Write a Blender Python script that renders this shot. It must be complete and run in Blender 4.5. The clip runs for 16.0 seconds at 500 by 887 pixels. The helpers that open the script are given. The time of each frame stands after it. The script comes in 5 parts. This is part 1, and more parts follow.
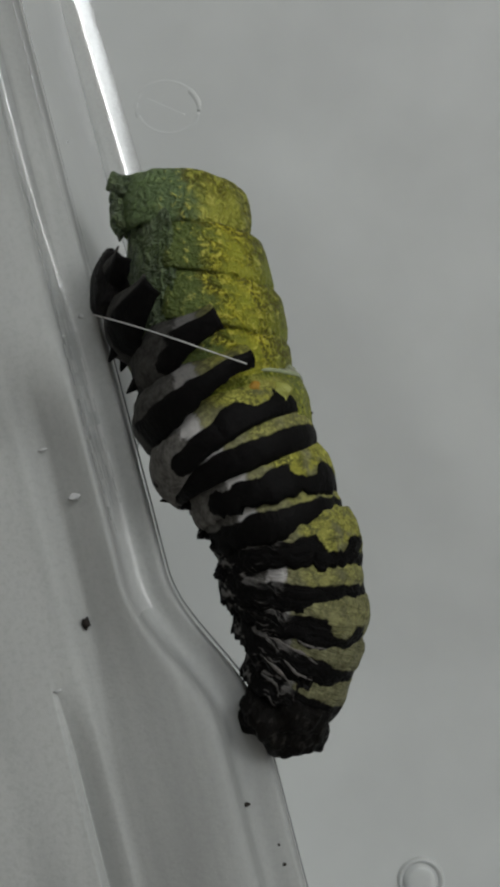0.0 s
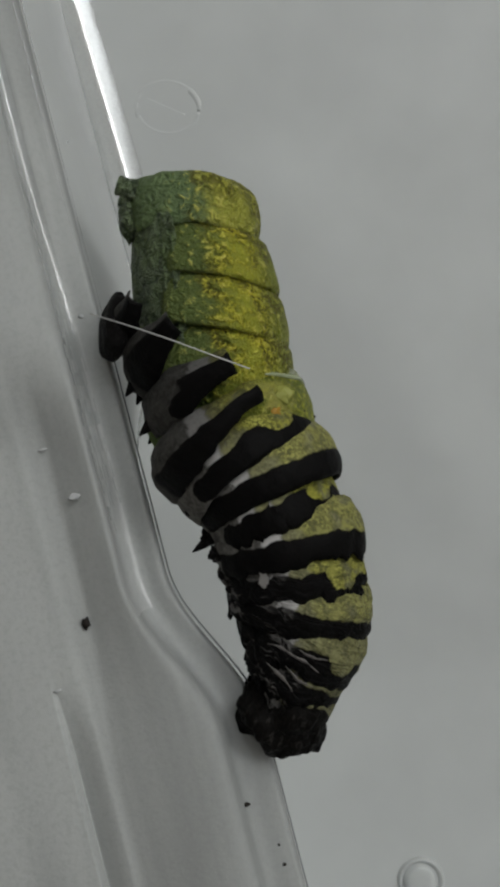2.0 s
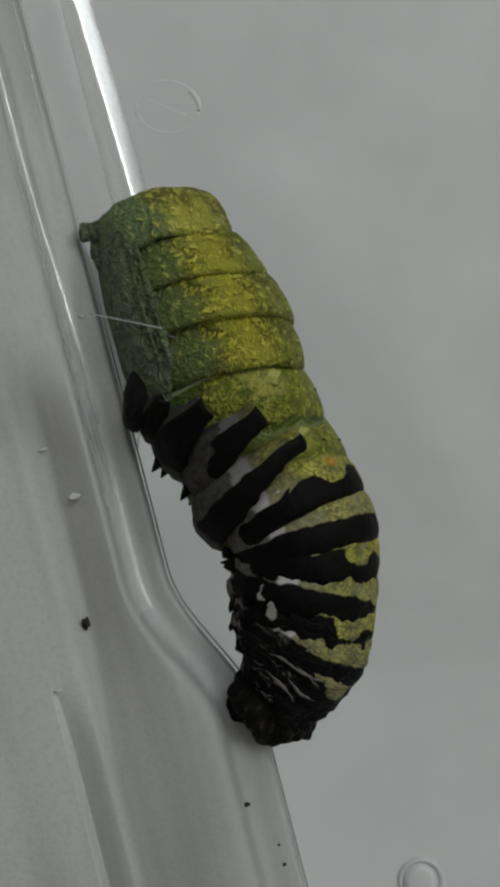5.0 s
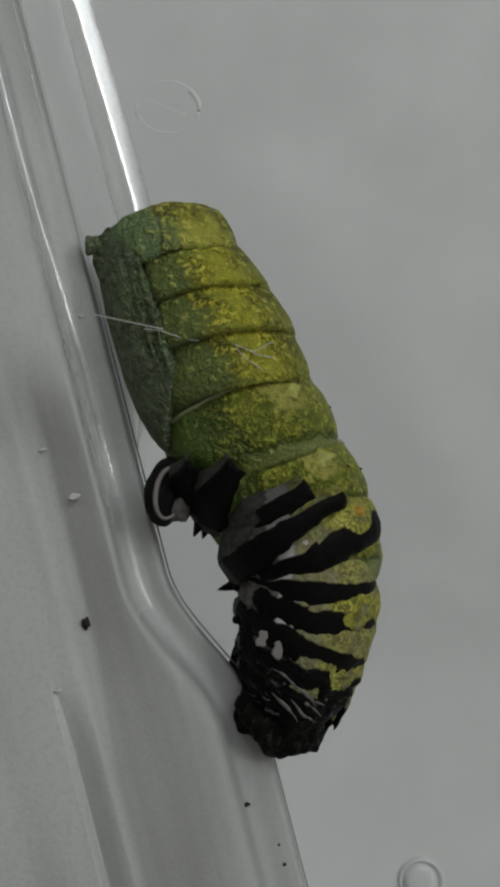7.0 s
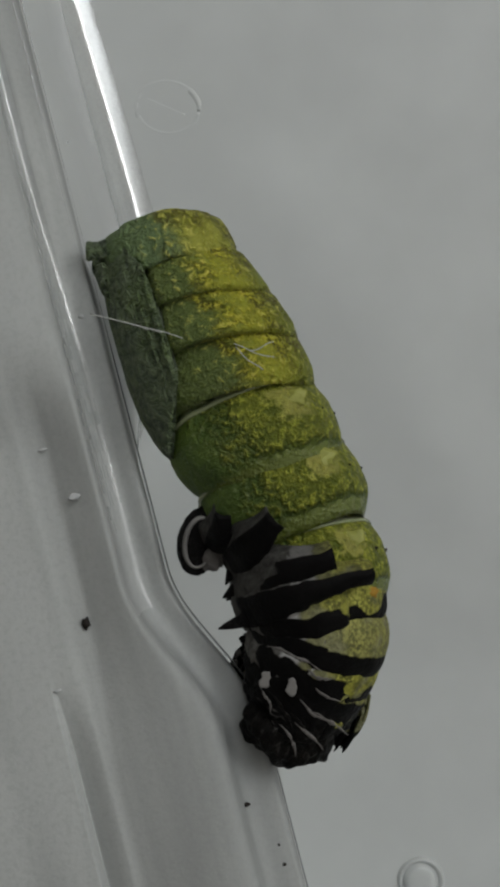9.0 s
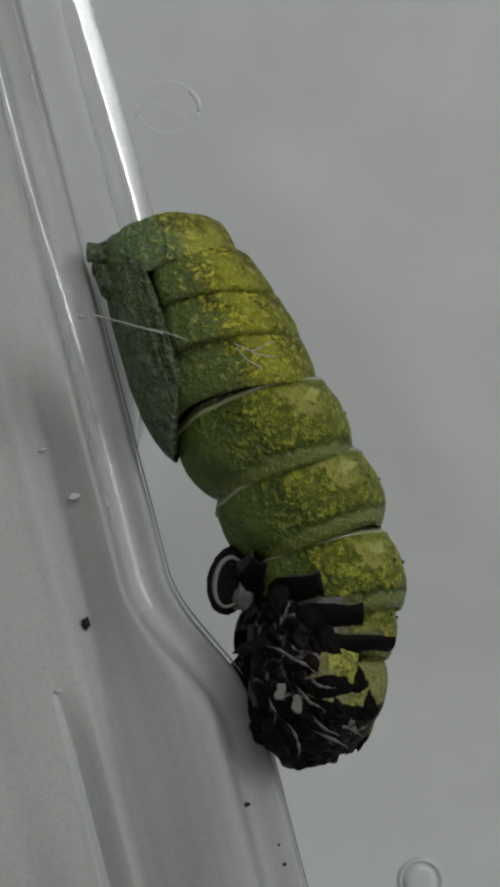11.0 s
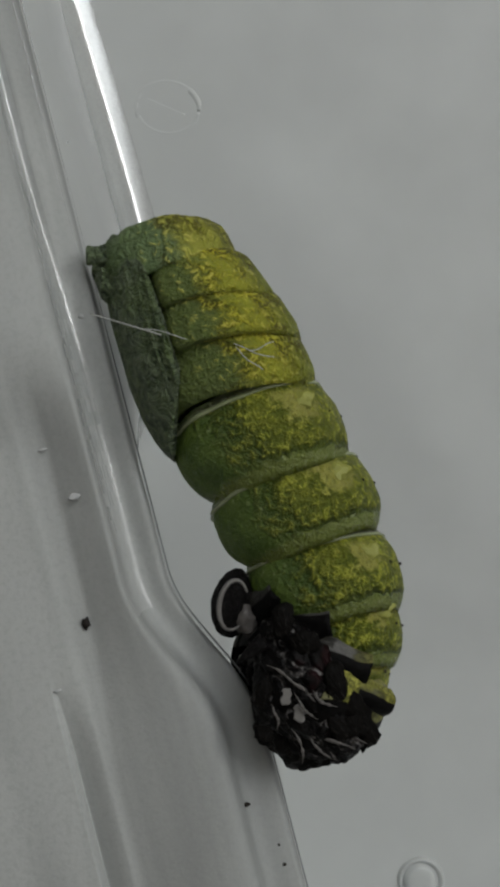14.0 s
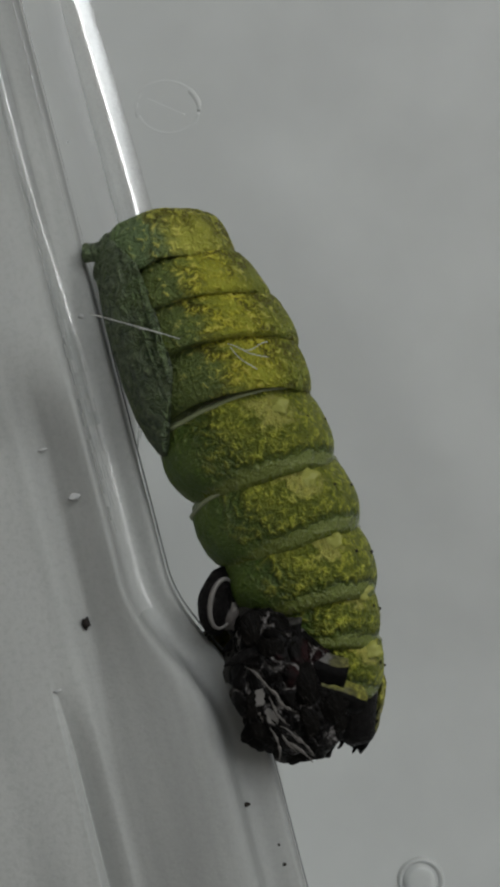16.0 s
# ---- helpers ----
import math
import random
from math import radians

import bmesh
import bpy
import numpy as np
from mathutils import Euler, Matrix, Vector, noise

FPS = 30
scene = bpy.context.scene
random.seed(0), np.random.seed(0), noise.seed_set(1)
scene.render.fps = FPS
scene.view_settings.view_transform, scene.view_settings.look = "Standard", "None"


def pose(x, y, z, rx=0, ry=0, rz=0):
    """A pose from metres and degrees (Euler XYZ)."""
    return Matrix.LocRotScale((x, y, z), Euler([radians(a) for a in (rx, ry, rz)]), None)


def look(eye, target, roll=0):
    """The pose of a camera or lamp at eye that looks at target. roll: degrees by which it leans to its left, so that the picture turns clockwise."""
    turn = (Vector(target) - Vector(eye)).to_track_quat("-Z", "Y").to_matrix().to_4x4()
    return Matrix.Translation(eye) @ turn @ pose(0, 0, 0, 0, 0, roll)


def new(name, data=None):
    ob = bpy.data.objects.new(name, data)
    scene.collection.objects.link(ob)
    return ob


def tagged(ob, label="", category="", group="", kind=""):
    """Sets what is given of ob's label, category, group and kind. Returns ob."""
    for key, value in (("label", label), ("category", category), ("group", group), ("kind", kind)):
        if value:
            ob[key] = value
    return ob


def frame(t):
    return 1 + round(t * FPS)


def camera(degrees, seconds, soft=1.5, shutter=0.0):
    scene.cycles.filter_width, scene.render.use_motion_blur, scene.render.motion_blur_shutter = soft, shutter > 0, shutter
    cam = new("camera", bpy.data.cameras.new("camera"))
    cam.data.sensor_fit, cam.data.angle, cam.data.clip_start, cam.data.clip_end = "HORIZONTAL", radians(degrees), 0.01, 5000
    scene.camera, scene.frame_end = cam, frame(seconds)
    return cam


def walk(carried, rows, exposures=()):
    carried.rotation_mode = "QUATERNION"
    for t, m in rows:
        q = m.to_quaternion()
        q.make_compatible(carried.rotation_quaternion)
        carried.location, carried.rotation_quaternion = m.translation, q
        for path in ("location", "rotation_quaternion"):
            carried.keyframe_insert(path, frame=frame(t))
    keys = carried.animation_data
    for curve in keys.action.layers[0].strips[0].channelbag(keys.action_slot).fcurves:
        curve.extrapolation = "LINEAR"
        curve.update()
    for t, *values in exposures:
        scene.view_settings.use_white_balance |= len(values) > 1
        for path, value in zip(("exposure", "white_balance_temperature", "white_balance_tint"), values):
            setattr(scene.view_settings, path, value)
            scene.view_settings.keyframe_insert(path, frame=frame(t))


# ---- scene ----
# One unit of the working grid is 1/31.5 mm; the grid lies in the plane of the animal, u to the right and v downwards.
M = 0.001 / 31.5
LEAN = 14.5                      # the box stands upright, the camera leans
DIST = 0.068                     # eye to animal
HEIGHT = 0.062                   # of the aim above the box's floor
BACK = 0.030                     # animal to the rear wall
CS, SN = math.cos(radians(LEAN)), math.sin(radians(LEAN))

cam = camera(2 * math.degrees(math.atan(442 * M / DIST)), 16.0, soft=3.8)
EYE = (0.0, -DIST, HEIGHT)
STAND = look(EYE, (0.0, 0.0, HEIGHT), -LEAN)
walk(cam, [(0.0, STAND), (16.0, STAND)], exposures=[(0.0, 0.0), (3.5, 0.0), (6.0, -0.06), (16.0, -0.06)])

# ---- light: an assumed overcast window in a plain room, all out of view ----
world = bpy.data.worlds.new("world")
scene.world = world
world.use_nodes = True
wn = world.node_tree
sky = wn.nodes.new("ShaderNodeTexSky")
sky.sky_type, sky.sun_disc = "NISHITA", False
sky.sun_elevation, sky.sun_rotation = radians(35), radians(200)
wn.links.new(sky.outputs[0], wn.nodes["Background"].inputs[0])
wn.nodes["Background"].inputs[1].default_value = 0.08


def area(name, m, w, h, power, color):
    data = bpy.data.lights.new(name, "AREA")
    data.shape, data.size, data.size_y, data.energy, data.color = "RECTANGLE", w, h, power, color
    ob = new(name, data)
    ob.matrix_world = m
    return ob


area("assumed_window_light", look((0.75, -1.42, 1.165), (0.75, 0.0, 1.165)), 1.04, 1.2, 11.4, (0.965, 0.98, 0.95))
# a strip lamp added to draw bright highlight lines on the plastic
area("highlight_strip", look((1.32, -1.18, 0.315), (0.0, -1.18, 0.315)), 0.23, 1.2, 10.6, (0.96, 0.98, 0.97))


# ---- materials ----
class Mat:
    """A node material with short ways to add nodes."""

    def __init__(self, name):
        self.m = bpy.data.materials.new(name)
        self.m.use_nodes = True
        self.t = self.m.node_tree
        self.b = self.t.nodes["Principled BSDF"]

    def node(self, kind, **sets):
        n = self.t.nodes.new("ShaderNode" + kind)
        for k, v in sets.items():
            setattr(n, k, v)
        return n

    def link(self, a, b):
        self.t.links.new(a, b)

    def put(self, socket, v):
        if isinstance(v, (int, float, tuple)):
            socket.default_value = v
        else:
            self.link(v, socket)

    def math(self, op, a, b=0.0, c=0.0, clamp=False):
        n = self.node("Math", operation=op, use_clamp=clamp)
        for s, v in zip(n.inputs, (a, b, c)):
            self.put(s, v)
        return n.outputs[0]

    def step(self, v, lo, hi):
        n = self.node("MapRange", interpolation_type="SMOOTHSTEP")
        self.put(n.inputs[0], v)
        self.put(n.inputs[1], lo)
        self.put(n.inputs[2], hi)
        return n.outputs[0]

    def band(self, v, lo, hi, soft):
        """1 between lo and hi, 0 outside."""
        a = self.step(self.math("SUBTRACT", v, lo), -soft, soft)
        b = self.step(self.math("SUBTRACT", hi, v), -soft, soft)
        return self.math("MULTIPLY", a, b)

    def mix(self, f, a, b):
        n = self.node("Mix", data_type="RGBA")
        self.put(n.inputs[0], f)
        for s, v in ((n.inputs[6], a), (n.inputs[7], b)):
            self.put(s, (*v, 1.0) if isinstance(v, tuple) and len(v) == 3 else v)
        return n.outputs[2]

    def coord(self):
        return self.node("TexCoord").outputs["Object"]

    def noise(self, scale, detail=3.0, rough=0.6, warp=0.0, vec=None):
        n = self.node("TexNoise")
        n.inputs["Scale"].default_value, n.inputs["Detail"].default_value = scale, detail
        n.inputs["Roughness"].default_value, n.inputs["Distortion"].default_value = rough, warp
        self.link(vec or self.coord(), n.inputs["Vector"])
        return n.outputs[0]

    def voronoi(self, scale, feature="F1", vec=None):
        n = self.node("TexVoronoi", feature=feature)
        n.inputs["Scale"].default_value = scale
        self.link(vec or self.coord(), n.inputs["Vector"])
        return n.outputs[0]

    def attr(self, name):
        return self.node("Attribute", attribute_name=name).outputs["Fac"]

    def bump(self, height, strength, dist):
        n = self.node("Bump")
        n.inputs["Strength"].default_value, n.inputs["Distance"].default_value = strength, dist
        self.link(height, n.inputs["Height"])
        self.link(n.outputs[0], self.b.inputs["Normal"])

    def finish(self, color, rough=0.5, spec=0.5, sss=0.0):
        self.put(self.b.inputs["Base Color"], (*color, 1.0) if isinstance(color, tuple) else color)
        self.put(self.b.inputs["Roughness"], rough)
        self.b.inputs["Specular IOR Level"].default_value = spec
        if sss:
            self.b.inputs["Subsurface Weight"].default_value = sss
            self.b.inputs["Subsurface Radius"].default_value = (0.8, 1.0, 0.4)
            self.b.inputs["Subsurface Scale"].default_value = 0.0006
        return self.m


def plain(name, color, rough=0.6, spec=0.4, vary=0.12, scale=40.0):
    k = Mat(name)
    n = k.noise(scale, 4)
    dark = tuple(c * (1 - vary) for c in color)
    k.bump(n, 0.08, 0.0005)
    return k.finish(k.mix(n, dark, color), rough, spec)


def cuticle(name, color, rough, spec, vary, scale):
    """Wrinkled dry cuticle with a dull sheen, part of it painted as paler wrinkles."""
    k = Mat(name)
    n, f = k.noise(scale, 4), k.noise(4200, 4, 0.65, 0.8)
    k.bump(k.math("ADD", f, n), 0.8, 0.0003)
    return k.finish(k.mix(k.step(f, 0.5, 0.75), tuple(c * (1 - vary) for c in color), tuple(c * 3 for c in color)), rough, spec)


def milky_plastic(name, color, cloud, rough):
    """Milky polypropylene: smooth, softly clouded."""
    k = Mat(name)
    big, mid, fine = k.noise(24, 2, 0.5, 0.5), k.noise(90, 3, 0.55), k.noise(1500, 3, 0.6)
    f = k.math("ADD", k.math("MULTIPLY", big, 0.7), k.math("MULTIPLY", mid, 0.3))
    tone = k.mix(k.step(f, 0.36, 0.66), tuple(c * (1 - cloud) for c in color), color)
    k.bump(k.math("ADD", k.math("MULTIPLY", fine, 0.4), mid), 0.06, 0.00004)
    return k.finish(tone, k.math("ADD", rough, k.math("MULTIPLY", fine, 0.08)), 0.6)


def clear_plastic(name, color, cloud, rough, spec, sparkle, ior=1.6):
    """Scuffed clear plastic: soft upright bands and clouds that paint refracted light into the colour, and fine scuffs
    that break the gloss.
    """
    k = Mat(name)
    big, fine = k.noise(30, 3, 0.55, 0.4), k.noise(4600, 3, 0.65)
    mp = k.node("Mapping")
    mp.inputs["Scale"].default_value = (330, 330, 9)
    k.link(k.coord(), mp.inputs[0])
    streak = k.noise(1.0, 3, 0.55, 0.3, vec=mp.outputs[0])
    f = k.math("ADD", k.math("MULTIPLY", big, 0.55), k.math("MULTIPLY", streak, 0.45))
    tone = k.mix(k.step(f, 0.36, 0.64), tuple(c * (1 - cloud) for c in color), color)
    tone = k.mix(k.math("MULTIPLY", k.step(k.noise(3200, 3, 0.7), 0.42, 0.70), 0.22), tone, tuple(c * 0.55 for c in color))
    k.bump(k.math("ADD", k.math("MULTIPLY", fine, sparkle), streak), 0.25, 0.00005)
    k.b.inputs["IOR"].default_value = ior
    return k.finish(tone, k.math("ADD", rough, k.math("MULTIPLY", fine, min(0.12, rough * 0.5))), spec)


def thorax_skin(name, flank, yellow, olive, grain=2300):
    """Front of the pupa: smooth green flank, yellow back with brown specks in patches, olive towards the midline."""
    k = Mat(name)
    u, v = k.attr("around"), k.attr("along")
    slow, mid, fine = k.noise(420, 3, 0.6, 0.5), k.noise(grain * 1.25, 3, 0.6, 0.6), k.noise(grain * 2.6, 3, 0.6)
    edge = k.math("ADD", u, k.math("MULTIPLY", k.math("SUBTRACT", k.math("ADD", slow, mid), 1.0), 0.22))
    c = k.mix(k.step(mid, 0.35, 0.7), flank, tuple(x * 1.35 for x in flank))
    warm = k.mix(k.step(k.math("ADD", k.math("MULTIPLY", slow, 0.5), k.math("MULTIPLY", mid, 0.5)), 0.43, 0.62), tuple(x * 0.3 + y * 0.8 for x, y in zip(yellow, olive)), yellow)
    c = k.mix(k.step(edge, 0.46, 0.64), c, warm)
    c = k.mix(k.math("MULTIPLY", k.step(edge, 0.70, 0.86), 0.85), c, olive)
    pale = k.math("MULTIPLY", k.step(mid, 0.57, 0.66), k.step(edge, 0.36, 0.52))
    c = k.mix(k.math("MULTIPLY", pale, 0.6), c, (0.66, 0.62, 0.15))
    patch = k.math("MULTIPLY", k.step(slow, 0.40, 0.58), k.step(edge, 0.42, 0.54))
    speck = k.math("MULTIPLY", k.step(k.math("ADD", k.math("MULTIPLY", mid, 0.5), k.math("MULTIPLY", fine, 0.5)), 0.525, 0.47), patch)
    c = k.mix(k.math("MULTIPLY", speck, 0.8), c, (0.11, 0.10, 0.016))
    c = k.mix(k.attr("rim"), c, (0.06, 0.068, 0.024))
    k.bump(k.math("ADD", k.math("MULTIPLY", speck, -0.7), k.math("ADD", mid, k.math("MULTIPLY", fine, 0.35))), 1.0, 0.0006)
    return k.finish(c, k.math("ADD", 0.44, k.math("MULTIPLY", mid, 0.2)), 0.28, 0.2)


def abdomen_skin(name):
    """Abdomen of the pupa: plain green flank with pale dots, lumpy yellow-green back, grey-green hem and a thin pale lip."""
    k = Mat(name)
    u, v = k.attr("around"), k.attr("along")
    slow, mid, fine = k.noise(520, 3, 0.6, 0.4), k.noise(2300, 3, 0.62, 0.25), k.noise(5600, 3, 0.6)
    lump = k.math("ADD", k.math("MULTIPLY", mid, 0.7), k.math("MULTIPLY", fine, 0.3))
    edge = k.math("ADD", u, k.math("MULTIPLY", k.math("SUBTRACT", k.math("ADD", slow, mid), 1.0), 0.25))
    body = k.math("ADD", v, k.math("MULTIPLY", k.math("SUBTRACT", mid, 0.5), 0.16))
    inside = k.math("MULTIPLY", k.step(body, 0.15, 0.25), k.step(body, 0.99, 0.93))
    c = k.mix(k.step(slow, 0.35, 0.65), (0.062, 0.108, 0.014), (0.10, 0.155, 0.022))
    dots = k.math("MULTIPLY", k.step(k.voronoi(1500), 0.24, 0.12), k.step(u, 0.12, 0.3))
    c = k.mix(k.math("MULTIPLY", dots, 0.5), c, (0.30, 0.36, 0.14))
    back = k.math("MULTIPLY", k.step(edge, 0.33, 0.50), inside)
    low = k.mix(k.step(slow, 0.4, 0.6), (0.125, 0.155, 0.016), (0.20, 0.225, 0.024))
    high = k.mix(k.step(fine, 0.35, 0.65), (0.37, 0.41, 0.034), (0.56, 0.56, 0.08))
    c = k.mix(back, c, k.mix(k.step(lump, 0.45, 0.66), low, high))
    blot = k.math("MULTIPLY", k.band(edge, 0.64, 0.76, 0.03), k.band(body, 0.46, 0.80, 0.05))
    c = k.mix(k.math("MULTIPLY", blot, 0.7), c, (0.56, 0.53, 0.14))
    c = k.mix(k.math("MULTIPLY", k.step(body, 0.21, 0.12), 0.65), c, k.mix(mid, (0.15, 0.175, 0.04), (0.25, 0.27, 0.085)))
    c = k.mix(k.math("MULTIPLY", k.step(v, 0.865, 0.89), k.math("ADD", 0.35, k.math("MULTIPLY", k.step(u, 0.2, 0.6), 0.5))), c, (0.46, 0.50, 0.32))
    relief = k.math("ADD", k.math("MULTIPLY", k.math("MULTIPLY", lump, back), 1.6), k.math("ADD", k.math("MULTIPLY", mid, 0.35), k.math("MULTIPLY", fine, 0.15)))
    k.bump(relief, 1.0, 0.0008)
    wet = k.math("MAXIMUM", k.step(body, 0.22, 0.14), k.step(v, 0.93, 0.95))
    return k.finish(c, k.math("SUBTRACT", k.math("ADD", 0.42, k.math("MULTIPLY", mid, 0.2)), k.math("MULTIPLY", wet, 0.26)), 0.4, 0.2)


def wing_skin(name, dark, light):
    """Grey-green wrinkled cuticle over the head, legs and wings of the pupa."""
    k = Mat(name)
    slow, mid, fine = k.noise(380, 3, 0.6), k.noise(1150, 3, 0.58, 1.2), k.noise(3600, 3, 0.6, 0.6)
    f = k.math("ADD", k.math("MULTIPLY", mid, 0.6), k.math("MULTIPLY", fine, 0.4))
    c = k.mix(k.step(f, 0.36, 0.62), dark, light)
    c = k.mix(k.math("MULTIPLY", k.step(slow, 0.42, 0.68), 0.5), c, (light[0] * 0.9, light[1] * 1.0, light[2] * 0.62))
    k.bump(k.math("ADD", mid, k.math("MULTIPLY", fine, 0.25)), 1.0, 0.0024)
    return k.finish(c, 0.45, 0.3, 0.15)


def larva_skin(name, scallop, bright=1.0, gather=0.0, thick=0.0, pale=1.0, dull=1.0):
    """Banded larval skin: a black band on the tail side, a light band headward, white patches on the flank, grey belly.
    bright: how yellow the light band is. gather: how far the flank is drawn into black and grey pleats."""
    k = Mat(name)
    u, v = k.attr("around"), k.attr("along")
    slow, mid, fine = k.noise(600, 2, 0.5), k.noise(1800, 3, 0.6), k.noise(5200, 3, 0.6)
    vv = k.math("ADD", v, k.math("MULTIPLY", k.math("SUBTRACT", k.math("ADD", k.math("MULTIPLY", slow, 0.75), k.math("MULTIPLY", mid, 0.25)), 0.5), 0.20))
    uu = k.math("ADD", u, k.math("MULTIPLY", k.math("SUBTRACT", mid, 0.5), 0.07))
    black = k.mix(fine, (0.002, 0.0018, 0.0018), (0.005, 0.0045, 0.0045))
    # light band: olive grey, or yellow-green with bright and brown flecks
    fleck = k.math("ADD", k.math("MULTIPLY", mid, 0.55), k.math("MULTIPLY", fine, 0.45))
    drab = k.mix(k.step(fleck, 0.38, 0.62), tuple(x * dull for x in (0.13, 0.127, 0.066)), tuple(x * dull for x in (0.25, 0.245, 0.135)))
    leaf = k.mix(k.step(fleck, 0.40, 0.58), (0.10, 0.10, 0.018), (0.29, 0.285, 0.035))
    leaf = k.mix(k.step(k.math("ADD", k.math("MULTIPLY", slow, 0.5), k.math("MULTIPLY", fine, 0.5)), 0.55, 0.63), leaf, (0.46, 0.45, 0.085))
    c = k.mix(k.math("MULTIPLY", k.step(uu, 0.46, 0.58), k.math("MULTIPLY", k.step(k.math("ADD", slow, k.math("MULTIPLY", mid, 0.3)), 0.5, 0.7), bright) if bright < 0.9 else bright), drab, leaf)
    grey = k.mix(k.step(fleck, 0.35, 0.65), tuple(x * dull for x in (0.075, 0.072, 0.066)), tuple(x * dull for x in (0.175, 0.168, 0.156)))
    c = k.mix(k.step(uu, 0.48, 0.45), c, grey)
    white = k.math("MULTIPLY", k.band(uu, 0.385, 0.465, 0.010), pale)
    c = k.mix(white, c, k.mix(mid, (0.34, 0.33, 0.325), (0.60, 0.585, 0.57)))
    if scallop:
        wave = k.math("SINE", k.math("MULTIPLY", k.math("SUBTRACT", uu, 0.505), 2 * math.pi / 0.26))
        top = k.math("ADD", 0.39 + thick, k.math("MULTIPLY", k.math("SUBTRACT", k.step(wave, -0.95, 0.75), 0.5), k.math("MULTIPLY", k.step(u, 0.44, 0.60), 0.24)))
        b = k.math("MULTIPLY", k.step(k.math("SUBTRACT", top, vv), -0.018, 0.018), k.step(uu, 0.325, 0.345))
        du, dv = k.math("MULTIPLY", k.math("SUBTRACT", uu, 0.325), 9.0), k.math("SUBTRACT", vv, 0.20)
        rad = k.math("SQRT", k.math("ADD", k.math("MULTIPLY", du, du), k.math("MULTIPLY", k.math("MULTIPLY", dv, dv), 8.0)))
        b = k.math("MAXIMUM", b, k.step(rad, 0.62, 0.55))
    else:
        b = k.math("MULTIPLY", k.step(k.math("SUBTRACT", 0.42 + thick, vv), -0.018, 0.018), k.step(uu, 0.10, 0.13))
    c = k.mix(b, c, black)
    if gather:
        lines = k.node("CombineXYZ")
        k.link(k.math("MULTIPLY", u, 5.0), lines.inputs[0])
        k.link(k.math("MULTIPLY", v, 7.0), lines.inputs[1])
        k.link(k.math("MULTIPLY", slow, 3.0), lines.inputs[2])
        pl = k.noise(1.0, 3, 0.6, 0.5, vec=lines.outputs[0])
        pleat = k.mix(k.step(pl, 0.50, 0.60), black, k.mix(fine, (0.05, 0.047, 0.045), (0.24, 0.23, 0.22)))
        keep = k.step(k.math("ADD", u, k.math("MULTIPLY", k.math("SUBTRACT", slow, 0.5), 0.25)), 0.28 + 0.3 * gather, 0.40 + 0.3 * gather)
        c = k.mix(keep, pleat, c)
        k.bump(k.math("ADD", k.math("MULTIPLY", pl, 2.0), k.math("MULTIPLY", fine, 0.2)), 0.8, 0.0003)
    else:
        k.bump(k.math("ADD", k.math("MULTIPLY", mid, 0.5), k.math("MULTIPLY", fine, 0.25)), 0.6, 0.00028)
    return k.finish(c, 0.58, 0.08, 0.0)


def crumpled(name):
    """Crumpled black skin crossed by thin pale folds."""
    k = Mat(name)
    mp = k.node("Mapping")
    mp.inputs["Scale"].default_value = (1900, 900, 620)
    mp.inputs["Rotation"].default_value = (0.2, 0.5, 0.3)
    k.link(k.coord(), mp.inputs[0])
    f = k.noise(1.0, 3, 0.55, 1.2, vec=mp.outputs[0])
    n, fine = k.noise(1300, 3), k.noise(4500, 3)
    line = k.math("MULTIPLY", k.band(f, 0.59, 0.625, 0.012), k.step(n, 0.44, 0.56))
    c = k.mix(fine, (0.002, 0.0018, 0.0018), (0.008, 0.007, 0.006))
    c = k.mix(line, c, k.mix(fine, (0.012, 0.011, 0.010), (0.045, 0.042, 0.038)))
    k.bump(k.math("ADD", f, k.math("MULTIPLY", fine, 0.3)), 0.7, 0.0004)
    return k.finish(c, 0.5, 0.06)


def gathered(name):
    """Skin pushed together: black plates parted by crooked grey and white creases, a dark red tinge in places."""
    k = Mat(name)
    warp = k.node("Mapping")
    warp.inputs["Scale"].default_value = (1.0, 0.6, 0.62)
    warp.inputs["Rotation"].default_value = (0.0, 0.45, 0.0)
    k.link(k.coord(), warp.inputs[0])
    mid, fine = k.noise(900, 3, 0.6), k.noise(4200, 3, 0.6)
    shift = k.node("VectorMath", operation="ADD")
    push = k.node("CombineXYZ")
    for i, n in enumerate((k.noise(700, 3), k.noise(760, 3), k.noise(820, 3))):
        k.link(k.math("MULTIPLY", n, 0.0011), push.inputs[i])
    k.link(warp.outputs[0], shift.inputs[0])
    k.link(push.outputs[0], shift.inputs[1])
    gap = k.voronoi(900, "DISTANCE_TO_EDGE", vec=shift.outputs[0])
    crease = k.math("MULTIPLY", k.step(gap, 0.085, 0.045), k.step(mid, 0.47, 0.58))
    c = k.mix(fine, (0.002, 0.0018, 0.0018), (0.006, 0.005, 0.005))
    c = k.mix(k.math("MULTIPLY", k.step(k.noise(420, 2), 0.56, 0.66), 0.6), c, (0.020, 0.004, 0.005))
    c = k.mix(crease, c, k.mix(k.step(fine, 0.4, 0.65), (0.04, 0.037, 0.035), (0.20, 0.188, 0.185)))
    k.bump(k.math("ADD", k.step(gap, 0.0, 0.22), k.math("MULTIPLY", fine, 0.25)), 0.8, 0.0004)
    return k.finish(c, 0.5, 0.12)


